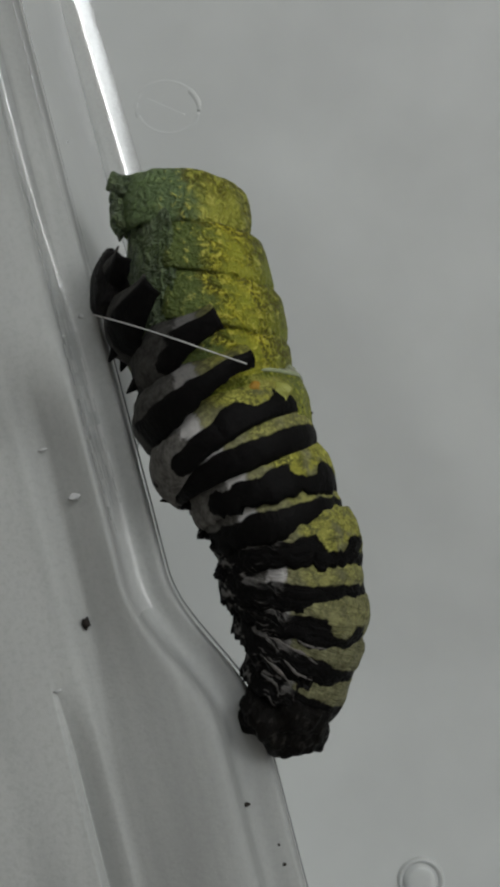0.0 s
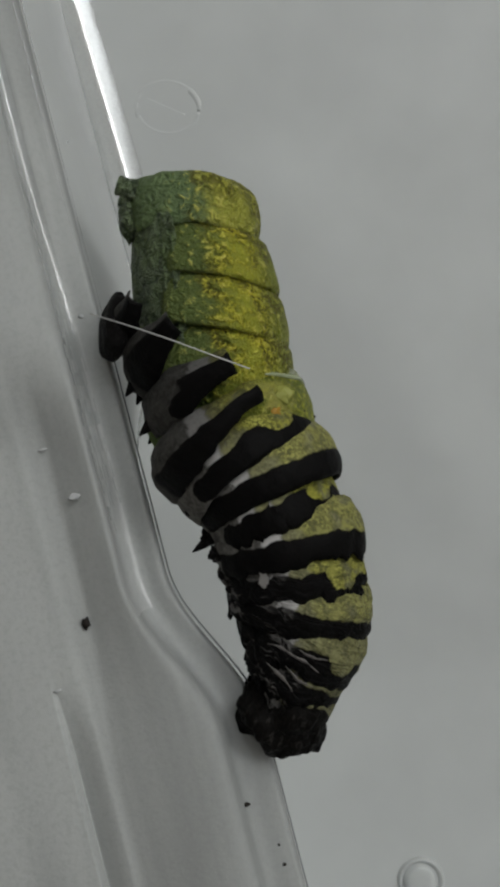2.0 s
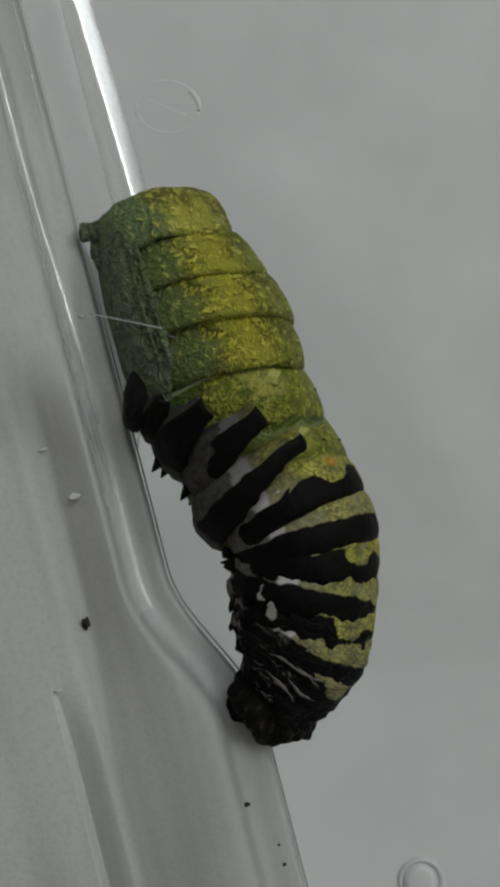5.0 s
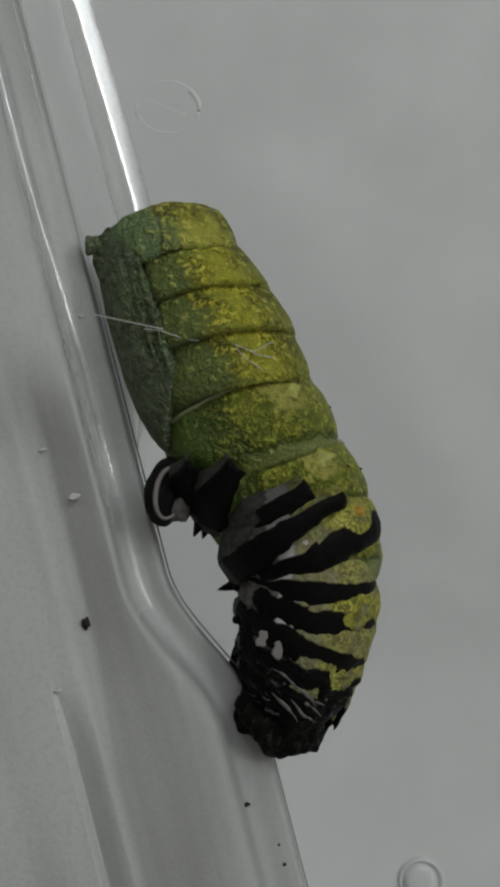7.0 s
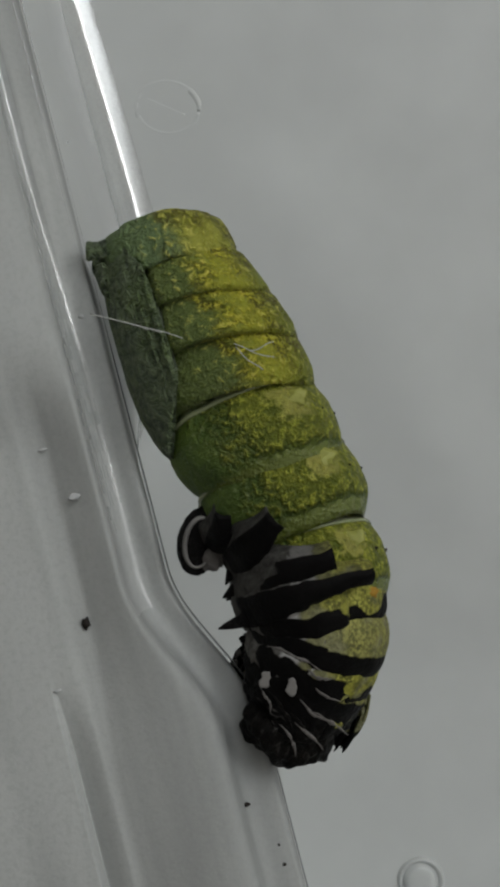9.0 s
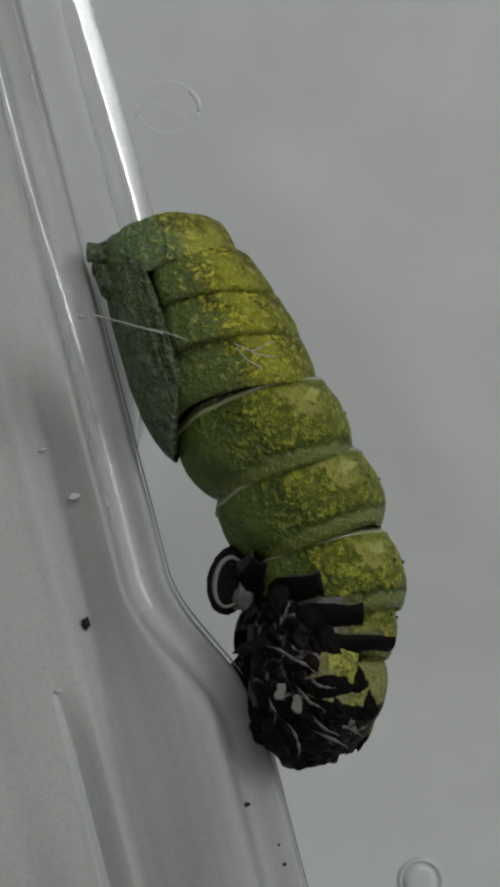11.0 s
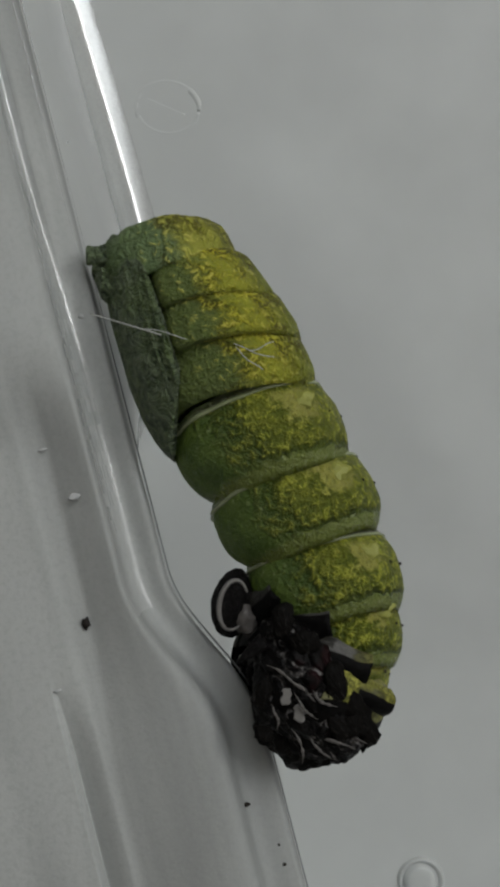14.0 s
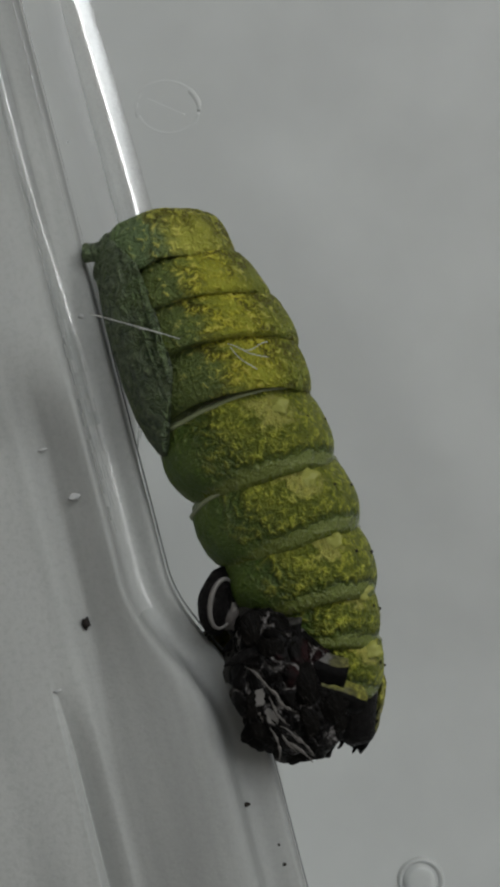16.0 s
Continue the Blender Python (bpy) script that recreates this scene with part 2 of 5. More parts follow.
MAT = {
    "wall": milky_plastic("milky_plastic", (0.59, 0.605, 0.597), 0.17, 0.32),
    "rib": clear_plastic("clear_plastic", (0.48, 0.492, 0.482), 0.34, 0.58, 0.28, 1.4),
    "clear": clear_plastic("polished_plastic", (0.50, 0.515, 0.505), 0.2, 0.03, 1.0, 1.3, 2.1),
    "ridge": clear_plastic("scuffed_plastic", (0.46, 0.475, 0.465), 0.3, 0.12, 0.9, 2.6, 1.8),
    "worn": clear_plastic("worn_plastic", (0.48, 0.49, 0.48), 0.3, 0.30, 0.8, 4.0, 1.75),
    "edge": plain("painted_refraction", (0.30, 0.31, 0.31), 0.3, 0.4, 0.3, 300),
    "thorax": thorax_skin("pupa_thorax_skin", (0.115, 0.152, 0.040), (0.68, 0.61, 0.048), (0.20, 0.235, 0.032)),
    "abdomen": abdomen_skin("pupa_abdomen_skin"),
    "head": thorax_skin("pupa_head_skin", (0.125, 0.18, 0.075), (0.40, 0.39, 0.055), (0.30, 0.31, 0.05), 1700),
    "wing": wing_skin("wing_case_skin", (0.06, 0.09, 0.045), (0.20, 0.255, 0.14)),
    "front_low": larva_skin("front_skin_low_band", False, 0.6, 0.0, 0.12, 0.3, 0.5),
    "front_plain": larva_skin("front_skin_plain_band", False, 0.0, 0.0, 0.30, 0.0, 0.38),
    "front_scallop": larva_skin("front_skin_scalloped_band", True, 0.5, 0.0, 0.26, 0.2, 0.42),
    "upper_scallop": larva_skin("upper_skin_scalloped_band", True, 0.8, 0.0, 0.02),
    "plain": larva_skin("middle_skin_plain_band", False, 0.5, 0.0, -0.02),
    "scallop": larva_skin("middle_skin_scalloped_band", True, 0.88, 0.0, 0.0),
    "low_plain": larva_skin("low_skin_plain_band", False, 0.4, 0.12, 0.02, 1.0, 0.95),
    "low_scallop": larva_skin("low_skin_scalloped_band", True, 0.7, 0.1, 0.0),
    "tail_plain": larva_skin("tail_skin_band", False, 0.0, 0.35, 0.02, 0.4, 0.75),
    "gathered": gathered("gathered_black_skin"),
    "crumple": crumpled("crumpled_black_skin"),
    "rear_scallop": larva_skin("rear_skin_scalloped_band", True, 0.15, 0.25, 0.0, 1.0, 0.85),
    "black": cuticle("black_cuticle", (0.007, 0.006, 0.006), 0.5, 0.12, 0.4, 900),
    "white": plain("grey_white_cuticle", (0.21, 0.20, 0.19), 0.5, 0.4, 0.3, 1500),
    "fold": plain("grey_folded_skin", (0.18, 0.165, 0.155), 0.5, 0.3, 0.7, 2600),
    "membrane": plain("joint_membrane", (0.33, 0.37, 0.20), 0.14, 0.9, 0.3, 1500),
    "yellow": plain("yellow_tubercle", (0.36, 0.37, 0.08), 0.5, 0.4, 0.25, 2500),
    "orange": plain("orange_cuticle", (0.44, 0.24, 0.02), 0.5, 0.4, 0.3, 2500),
    "silk": plain("silk", (0.62, 0.62, 0.60), 0.4, 0.5, 0.15, 2000),
    "tuft": plain("thin_silk", (0.56, 0.57, 0.57), 0.6, 0.3, 0.2, 2500),
    "frass": plain("dark_speck", (0.02, 0.015, 0.012), 0.7, 0.3, 0.4, 2500),
    "room": plain("room_paint", (0.72, 0.71, 0.69), 0.8, 0.2, 0.05, 4),
    "table": plain("table_top", (0.45, 0.42, 0.38), 0.5, 0.4, 0.15, 12),
}


# ---- mesh helpers ----
def finish_mesh(name, bm, material, parent=None, label="", smooth=True):
    bmesh.ops.recalc_face_normals(bm, faces=bm.faces)
    me = bpy.data.meshes.new(name)
    bm.to_mesh(me)
    bm.free()
    for p in me.polygons:
        p.use_smooth = smooth
    me.materials.append(material)
    ob = new(name, me)
    ob.parent = parent
    if label:
        tagged(ob, label)
    return ob


def part(name, bm, material, parent, label=""):
    return finish_mesh(name, bm, material, parent, label)


def box(bm, lo, hi):
    vs = bmesh.ops.create_cube(bm, size=1.0)["verts"]
    for v in vs:
        v.co = Vector([lo[i] + (v.co[i] + 0.5) * (hi[i] - lo[i]) for i in range(3)])
    return bm


def slab(name, lo, hi, material, bevel=0.0):
    bm = box(bmesh.new(), lo, hi)
    if bevel:
        bmesh.ops.bevel(bm, geom=bm.edges[:], offset=bevel, segments=2, affect="EDGES")
    ob = finish_mesh(name, bm, material, smooth=False)
    return tagged(ob, kind="structure")


def world_at(u, v, y=0.0):
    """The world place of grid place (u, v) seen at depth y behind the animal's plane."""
    k = (DIST + y) / DIST * M
    du, dv = (u - 442) * k, (784 - v) * k
    return Vector((CS * du + SN * dv, y, HEIGHT - SN * du + CS * dv))


def rings(bm, rows, around, closed=False):
    """Faces between rows of vertices; around joins the ends of each row, closed the last row to the first."""
    n = len(rows[0])
    pairs = list(zip(rows, rows[1:])) + ([(rows[-1], rows[0])] if closed else [])
    for a, b in pairs:
        for i in range(n if around else n - 1):
            j = (i + 1) % n
            bm.faces.new((a[i], a[j], b[j], b[i]))


def shell(a, b, h, profile, span=(-180, 180), n=72, rough=0.0, seed=0, lengthwise=0.0, narrow=0.0, shear=0.0, tongue=0.0, sink=None, tatter=0.0, belly=0.0):
    """A band of skin round a body axis (local z, headward). profile: (z / h, r) round the band's section, outer side first.
    span: degrees from the belly (-x), the near flank (-y) being 90. lengthwise: depth of pleats."""
    bm = bmesh.new()
    lu, lv, lr = (bm.verts.layers.float.new(s) for s in ("around", "along", "rim"))
    full = span[1] - span[0] >= 360
    cols = n if full else n + 1
    rows = []
    zs = [p[0] for p in profile]
    lo, hi = min(zs), max(zs)
    for z, r in profile:
        row = []
        for i in range(cols):
            f = radians(span[0] + (span[1] - span[0]) * i / n)
            if narrow:
                f *= 1 - narrow * min(max((-0.20 - z) / 0.30, 0.0), 1.0) ** 1.5 - 0.45 * min(max((z - 0.26) / 0.24, 0.0), 1.0) ** 1.5
            q = Vector((math.cos(f) * 2.1, math.sin(f) * 2.1, z * 2.2 + seed * 7.3))
            k = r + rough * noise.noise(q * 1.6) + rough * 0.6 * noise.noise(q * 4.0)
            if belly:
                k = 1 - (1 - k) * (1 + belly * math.cos(f))
            if lengthwise:
                k += lengthwise * noise.noise(Vector((f * 1.5 + seed, z * 7.0, seed * 3.1)))
            if sink:
                e = min(f - radians(span[0]), radians(span[1]) - f) / radians(sink[0])
                k *= 1 - sink[1] * (1 - min(e, 1.0)) ** 2
            zz = z
            if tongue:
                e = min(max((abs(f) / radians(span[1]) - 0.45) / 0.5, 0.0), 1.0)
                zz = z * (1 - tongue * e * e * (3 - 2 * e))
            if tatter:
                zz += tatter * min(max((0.1 - z) / 0.4, 0.0), 1.0) * (noise.noise(Vector((f * 5.0, seed * 2.3, 1))) + 0.7 * noise.noise(Vector((f * 13.0, seed * 1.3, 5))))
            lift = rough * 0.9 * h * noise.noise(q * 1.1 + Vector((9, 4, 2)))
            v = bm.verts.new(((-a * k * math.cos(f) - shear * z * h) * M, -b * k * math.sin(f) * M, (zz * h + lift) * M))
            v[lu] = abs(math.degrees(math.atan2(math.sin(f), math.cos(f)))) / 180
            v[lv] = (z - lo) / (hi - lo)
            v[lr] = 1.0 if (z - lo) / (hi - lo) > 0.98 else 0.0
            row.append(v)
        rows.append(row)
    rings(bm, rows, full, True)
    if not full:
        bm.faces.new([r[0] for r in rows])
        bm.faces.new([r[-1] for r in reversed(rows)])
    return bm


def lathe(bm, centre, axis, rows, n=16, squash=1.0):
    """A solid of revolution: rows of (along, radius) in grid units from centre along axis."""
    axis = Vector(axis).normalized()
    side = axis.orthogonal().normalized()
    third = axis.cross(side)
    made = []
    for s, r in rows:
        c = Vector(centre) + axis * s
        made.append([bm.verts.new((c + (side * math.cos(2 * math.pi * i / n) + third * squash * math.sin(2 * math.pi * i / n)) * r) * M) for i in range(n)])
    rings(bm, made, True)
    bm.faces.new(made[0])
    bm.faces.new(made[-1])
    return bm


def tube(bm, pts, radius, n=8):
    """A thread through places in metres; radius may be a list."""
    made = []
    for i, p in enumerate(pts):
        d = (pts[min(i + 1, len(pts) - 1)] - pts[max(i - 1, 0)]).normalized()
        s = d.cross(Vector((0.31, 0.2, 0.93))).normalized()
        q = d.cross(s)
        wide = radius[i] if isinstance(radius, list) else radius
        made.append([bm.verts.new(p + (s * math.cos(2 * math.pi * k / n) + q * math.sin(2 * math.pi * k / n)) * wide) for k in range(n)])
    rings(bm, made, True)
    bm.faces.new(made[0])
    bm.faces.new(made[-1])
    return bm


# ---- the room and the box ----
slab("table_top", (-0.6, -0.5, -0.04), (0.6, 0.5, -0.004), MAT["table"], 0.004)
slab("wall_north", (-2.0, 1.5, -0.8), (1.3, 1.6, 2.1), MAT["room"])
slab("wall_west", (-2.1, -1.5, -0.8), (-2.0, 1.6, 2.1), MAT["room"])
slab("ceiling", (-2.1, -1.5, 2.1), (1.4, 1.6, 2.2), MAT["room"])
slab("floor", (-2.1, -1.5, -0.86), (1.4, 1.6, -0.8), MAT["room"])


def pierced_wall(name, lo, hi, axis, a, b, z0, z1):
    """A wall with an opening from a to b along the axis and from z0 to z1 in height."""
    bm = bmesh.new()
    for span, zs in (((lo[axis], a), (lo[2], hi[2])), ((b, hi[axis]), (lo[2], hi[2])), ((a, b), (lo[2], z0)), ((a, b), (z1, hi[2]))):
        p, q = list(lo), list(hi)
        p[axis], q[axis], p[2], q[2] = span[0], span[1], zs[0], zs[1]
        box(bm, p, q)
    return tagged(finish_mesh(name, bm, MAT["room"], smooth=False), kind="structure")


# this opening is assumed, to hold the unseen window's lamp
pierced_wall("wall_south", (-2.0, -1.5, -0.8), (1.3, -1.4, 2.1), 0, 0.22, 1.28, 0.55, 1.78)
# this opening is made up to hold the added strip lamp
pierced_wall("wall_east", (1.3, -1.5, -0.8), (1.4, 1.6, 2.1), 1, -1.30, -1.06, -0.30, 0.94)

BOX_TOP = 0.115
slab("box_floor", (-0.03, -0.03, -0.004), (0.145, BACK + 0.0015, 0.0), MAT["wall"])
slab("box_wall_east", (0.1435, -0.03, 0.0), (0.145, BACK, BOX_TOP), MAT["wall"])


def rear_wall():
    """The rear wall, very slightly bowed, with a filleted corner on the west side."""
    bm = bmesh.new()
    nx, nz = 60, 40
    x0, x1 = -0.03, 0.1435
    for dy in (0.0, 0.0015):
        rows = []
        for j in range(nz + 1):
            row = []
            for i in range(nx + 1):
                x, z = x0 + (x1 - x0) * i / nx, BOX_TOP * j / nz
                y = BACK + dy + 0.00008 * noise.noise(Vector((x * 60, z * 60, 3)))
                row.append(bm.verts.new((x, y, z)))
            rows.append(row)
        rings(bm, rows, False)
    return tagged(finish_mesh("box_wall_north", bm, MAT["wall"]), "milky plastic rear wall of the box", kind="structure")


rear = rear_wall()


def s_bend(z):
    """How far the rib steps out towards its foot, in grid units; z in grid units above the aim."""
    t = min(max((-180 - z) / 300.0, 0.0), 1.0)
    return 100 * t * t * (3 - 2 * t)


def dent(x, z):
    """How far the facet beside the ridge stands in, in mm; it twists outwards towards the top, a shape set to darken
    the foot and brighten the top.
    """
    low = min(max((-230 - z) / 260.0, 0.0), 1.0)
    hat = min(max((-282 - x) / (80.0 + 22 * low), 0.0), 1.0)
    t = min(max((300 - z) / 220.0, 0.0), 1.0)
    foot = min(max((-320 - z) / 120.0, 0.0), 1.0)             # a shallow flute that opens near the foot, sloped for a dark band and a light edge
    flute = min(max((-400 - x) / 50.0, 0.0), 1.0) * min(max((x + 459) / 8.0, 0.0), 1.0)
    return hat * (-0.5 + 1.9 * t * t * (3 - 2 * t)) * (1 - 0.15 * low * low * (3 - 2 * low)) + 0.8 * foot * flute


def lean(x, z):
    """How far the rib's face stands in beside the ridge, in mm; it evens out towards the foot. The tilt is set to shade
    the middle and brighten the top.
    """
    hat = min(max(1 - abs(x + 246) / 38.0, 0.0), 1.0)
    t = min(max((z + 380) / 200.0, 0.0), 1.0) * min(max((420 - z) / 300.0, 0.0), 1.0)
    top = min(max((z - 330) / 260.0, 0.0), 1.0)
    return hat * hat * (3 - 2 * hat) * (0.40 * t * t * (3 - 2 * t) - 0.7 * top * top * (3 - 2 * top))


def west_wall():
    """The ribbed west wall: one sheet with rounded facets, stepping out at the foot."""
    # (grid x as seen, depth behind the animal in mm, share of the step)
    prof, y = [], 29.98
    for i in range(12):                      # a wide fillet into the rear wall
        x = -62 - 5 * i
        prof.append((x, y, 0.0))
        y -= 5 * M * 1440 * math.tan(radians((4, 7, 10, 14, 18, 24, 33, 41, 46, 49, 52, 55)[i]))
    prof += [(-125, y - 1.2, 0.02), (-130, y - 3.5, 0.06), (-152, 12, 0.3), (-185, 4.0, 0.7), (-197, 2.2, 1.0),
             (-201, 1.0, 1.0), (-203, 0.4, 1.0), (-206, 0.12, 1.0), (-212, 0.02, 1.0), (-234, 0.0, 1.0), (-248, -0.05, 1.0), (-257, -0.15, 1.0), (-263, -0.33, 1.0), (-268, -0.62, 1.0), (-272, -1.1, 1.0), (-277, -2.2, 0.95),
             (-285, -2.65, 0.78), (-296, -2.78, 0.55), (-310, -2.84, 0.33), (-345, -2.9, 0.1), (-372, -3.0, 0.04), (-392, -3.1, 0.0), (-408, -3.25, 0.0), (-420, -3.3, 0.0), (-440, -3.3, 0.0), (-447, -3.3, 0.0), (-453, -3.3, 0.0), (-459, -3.3, 0.0), (-468, -3.3, 0.0),
             (-560, -3.3, 0.0), (-700, -3.3, 0.0)]
    fine = []
    for i in range(len(prof) - 1):
        p0, p1, p2, p3 = (prof[min(max(i + d, 0), len(prof) - 1)] for d in (-1, 0, 1, 2))
        for q in range(4):
            f = q / 4
            row = []
            for c in range(3):               # a curve through the points, slopes limited to their steps
                a, b = p1[c], p2[c]
                da, db = (p2[c] - p0[c]) / 2, (p3[c] - p1[c]) / 2
                lim = 2.0 * abs(b - a)
                da, db = max(-lim, min(lim, da)), max(-lim, min(lim, db))
                row.append(a + da * f + (3 * (b - a) - 2 * da - db) * f * f + (2 * (a - b) + da + db) * f ** 3)
            fine.append(tuple(row))
    fine.append(prof[-1])
    bm = bmesh.new()
    nz = 150
    zlo, zhi = -HEIGHT / M + 1, (BOX_TOP - HEIGHT) / M
    for off in (0.0, -0.0014):
        rows = []
        for j in range(nz + 1):
            z = zlo + (zhi - zlo) * j / nz
            row = []
            for x, y, s in fine:
                k = (DIST + y * 0.001) / DIST
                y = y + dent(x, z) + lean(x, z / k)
                wav = 0.9 * noise.noise(Vector((x * 0.02, z * 0.006, 1)))
                step = s_bend(z / k)
                if x > -200:                 # the side behind the rib draws in where the rib steps out
                    w = min(max((240 - z / k) / 230, 0.0), 1.0)
                    seen = -200 + step + (x + 200) * (1 - w * w * (3 - 2 * w))
                    if x > -130:
                        seen -= 12 * max((z / k - 380) / 420, 0.0) ** 1.4
                else:
                    seen = x + s * step
                row.append(bm.verts.new(((seen + wav) * k * M + off, y * 0.001 - off, HEIGHT + z * M)))
            rows.append(row)
        rings(bm, rows, False)
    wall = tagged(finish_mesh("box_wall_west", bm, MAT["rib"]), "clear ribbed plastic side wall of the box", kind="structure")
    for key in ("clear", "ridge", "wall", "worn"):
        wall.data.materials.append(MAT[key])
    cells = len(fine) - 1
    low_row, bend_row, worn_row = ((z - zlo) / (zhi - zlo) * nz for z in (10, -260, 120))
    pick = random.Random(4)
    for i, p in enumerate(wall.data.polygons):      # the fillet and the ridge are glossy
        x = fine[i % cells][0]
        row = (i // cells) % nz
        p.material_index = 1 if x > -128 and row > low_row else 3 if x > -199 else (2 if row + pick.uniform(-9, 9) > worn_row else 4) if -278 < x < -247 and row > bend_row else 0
    # a dark tube paints the refraction at the rib's edge, thinner above
    edge = []
    for j in range(nz + 1):
        z = zlo + (zhi - zlo) * j / nz
        edge.append(Vector(((-199.5 + s_bend(z)) * M, 0.0014, HEIGHT + z * M)))
    thick = [(1.5 - 1.2 * min(max((q.z - HEIGHT) / M - 180, 0.0) / 160, 1.0)) * M for q in edge]
    part("rib_refraction_line", tube(bmesh.new(), edge, thick), MAT["edge"], wall, "dark line painted as refraction along the edge of the clear rib")
    for x, y, r, foot in ((-211, 0.03, 2.6, 330), (-196, 1.2, 2.2, 560)):      # two added tubes whose gloss draws highlight lines on the upper rib, fading out downwards
        line = [Vector((x * (DIST + y * 0.001) / DIST * M, y * 0.001 + 0.4 * M, HEIGHT + (foot + (zhi - foot) * j / 60) * M)) for j in range(61)]
        part("rib_glint_line", tube(bmesh.new(), line, [(0.4 + (r - 0.4) * min(j / 22, 1.0) * (0.85 + 0.3 * noise.noise(Vector((j * 0.7, x, 0))))) * M for j in range(61)]), MAT["ridge"], wall, "added tube that draws a highlight line on the clear rib")
    return wall


west_wall()


def wall_place(u, v):
    """The place on the west wall's face that shows at grid place (u, v)."""
    du, dv = u - 442, 784 - v
    x, z = CS * du + SN * dv, -SN * du + CS * dv
    rows = [(-97, 27.6, 0.0), (-150, 12, 0.3), (-185, 4.0, 0.7), (-206, 0.6, 1.0), (-267, -0.5, 1.0), (-276, -2.2, 0.95), (-296, -2.78, 0.55), (-345, -2.9, 0.1), (-390, -3.0, 0.0), (-440, -3.3, 0.0), (-560, -3.3, 0.0)]
    for (xa, ya, sa), (xb, yb, sb) in zip(rows, rows[1:]):
        ea, eb = xa + sa * s_bend(z), xb + sb * s_bend(z)
        if eb <= x <= ea:
            f = (ea - x) / (ea - eb)
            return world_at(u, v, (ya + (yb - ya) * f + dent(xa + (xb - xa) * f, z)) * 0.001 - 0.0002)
    return world_at(u, v, 0.0)


def speck(name, u, v, size, material, label, seed, squash=(1, 0.6, 1)):
    c = wall_place(u, v)
    ob = finish_mesh(name, lump(bmesh.new(), (0, 0, 0), size, squash, seed, 0.6, 2), material)
    ob.location = c
    return tagged(ob, label, "speck")


def lump(bm, c, r, squash=(1, 1, 1), seed=0, rough=0.15, cuts=2):
    """A rough rounded lump, grid units."""
    for v in bmesh.ops.create_icosphere(bm, subdivisions=cuts, radius=1.0)["verts"]:
        k = 1 + rough * noise.noise(v.co * 1.7 + Vector((seed, seed * 0.7, 1))) + 0.35 * rough * noise.noise(v.co * 5.0 + Vector((seed, 2, seed)))
        v.co = Vector([(c[i] + v.co[i] * k * r * squash[i]) * M for i in range(3)])
    return bm


speck("frass_speck", 152, 1102, 9, MAT["frass"], "small black frass speck stuck to the plastic wall", 1, (0.8, 0.5, 1.1))
speck("frass_speck", 436, 1423, 5, MAT["frass"], "tiny dark speck stuck to the plastic wall", 2, (1.3, 0.5, 0.8))
speck("frass_speck", 503, 1528, 3.4, MAT["frass"], "tiny dark speck stuck to the plastic wall", 3)
speck("frass_speck", 493, 1493, 2.4, MAT["frass"], "tiny dark speck stuck to the plastic wall", 4)
speck("silk_speck", 131, 878, 5, MAT["tuft"], "small white tuft of silk on the plastic wall", 5, (2.0, 0.05, 1.0))
speck("silk_speck", 102, 1222, 4, MAT["tuft"], "small white tuft of silk on the plastic wall", 6, (1.6, 0.05, 0.7))
speck("silk_speck", 118, 252, 4, MAT["tuft"], "small white tuft of silk on the plastic wall", 7, (1.3, 0.05, 0.7))
speck("silk_speck", 75, 795, 3, MAT["tuft"], "small white tuft of silk on the plastic wall", 8, (2.4, 0.4, 0.7))
speck("silk_pad", 154, 557, 8, MAT["tuft"], "white silk pad that anchors the girdle", 9, (2.0, 0.08, 0.6))


def mould_mark(u, v, w, h, slant, glint, sweep):
    """A faint raised ring, with a hair line across, left by the mould in the rear wall."""
    # the second, prouder arc is added to catch a glint
    for f0, f1, sunk in ((0, 360, 15.3), (glint, glint + sweep, 14.2)):
        pts = []
        for i in range(49):
            f = radians(f0 + (f1 - f0) * i / 48)
            x, z = w * math.cos(f), h * math.sin(f)
            cs, sn = math.cos(radians(slant)), math.sin(radians(slant))
            p = world_at(u + x * cs - z * sn, v - x * sn - z * cs, BACK)
            pts.append(p + Vector((0, -0.00002 + 0.00008 * noise.noise(Vector((p.x * 60, p.z * 60, 3))), 0)))
        part("mould_ring", tube(bmesh.new(), [q + Vector((0, sunk * M, 0)) for q in pts], 16.0 * M), MAT["wall"], rear, "faint raised moulding ring")
    a, b = world_at(u - w * 0.7, v - h * 0.35, BACK), world_at(u + w * 0.55, v + h * 0.3, BACK)
    pts = [a.lerp(b, i / 10) + Vector((0, 0.00008 * noise.noise(Vector((a.lerp(b, i / 10).x * 60, a.lerp(b, i / 10).z * 60, 3))), 0)) for i in range(11)]
    part("mould_line", tube(bmesh.new(), [q + Vector((0, 12.4 * M, 0)) for q in pts], 13.0 * M), MAT["wall"], rear, "faint raised line")


mould_mark(296, 190, 56, 46, -8, 12, 40)
boss = lathe(bmesh.new(), (0, 0, 0), (0, -1, 0), [(-6, 60), (0, 60), (9, 56), (11, 52), (0.5, 47), (0.5, 44), (14, 40), (18, 33), (19, 16), (19.4, 1)], 48)
part("mould_boss", boss, MAT["wall"], rear, "small round moulding boss").location = world_at(744, 1556, BACK)

# ---- the animal ----
TURN = Matrix(((CS, SN, 0, 0), (0, 0, -1, 0), (-SN, CS, 0, HEIGHT), (0, 0, 0, 1)))
caterpillar = new("caterpillar")
caterpillar.matrix_world = TURN
tagged(caterpillar, "moulting swallowtail caterpillar, green chrysalis emerging from black-banded skin", "caterpillar")


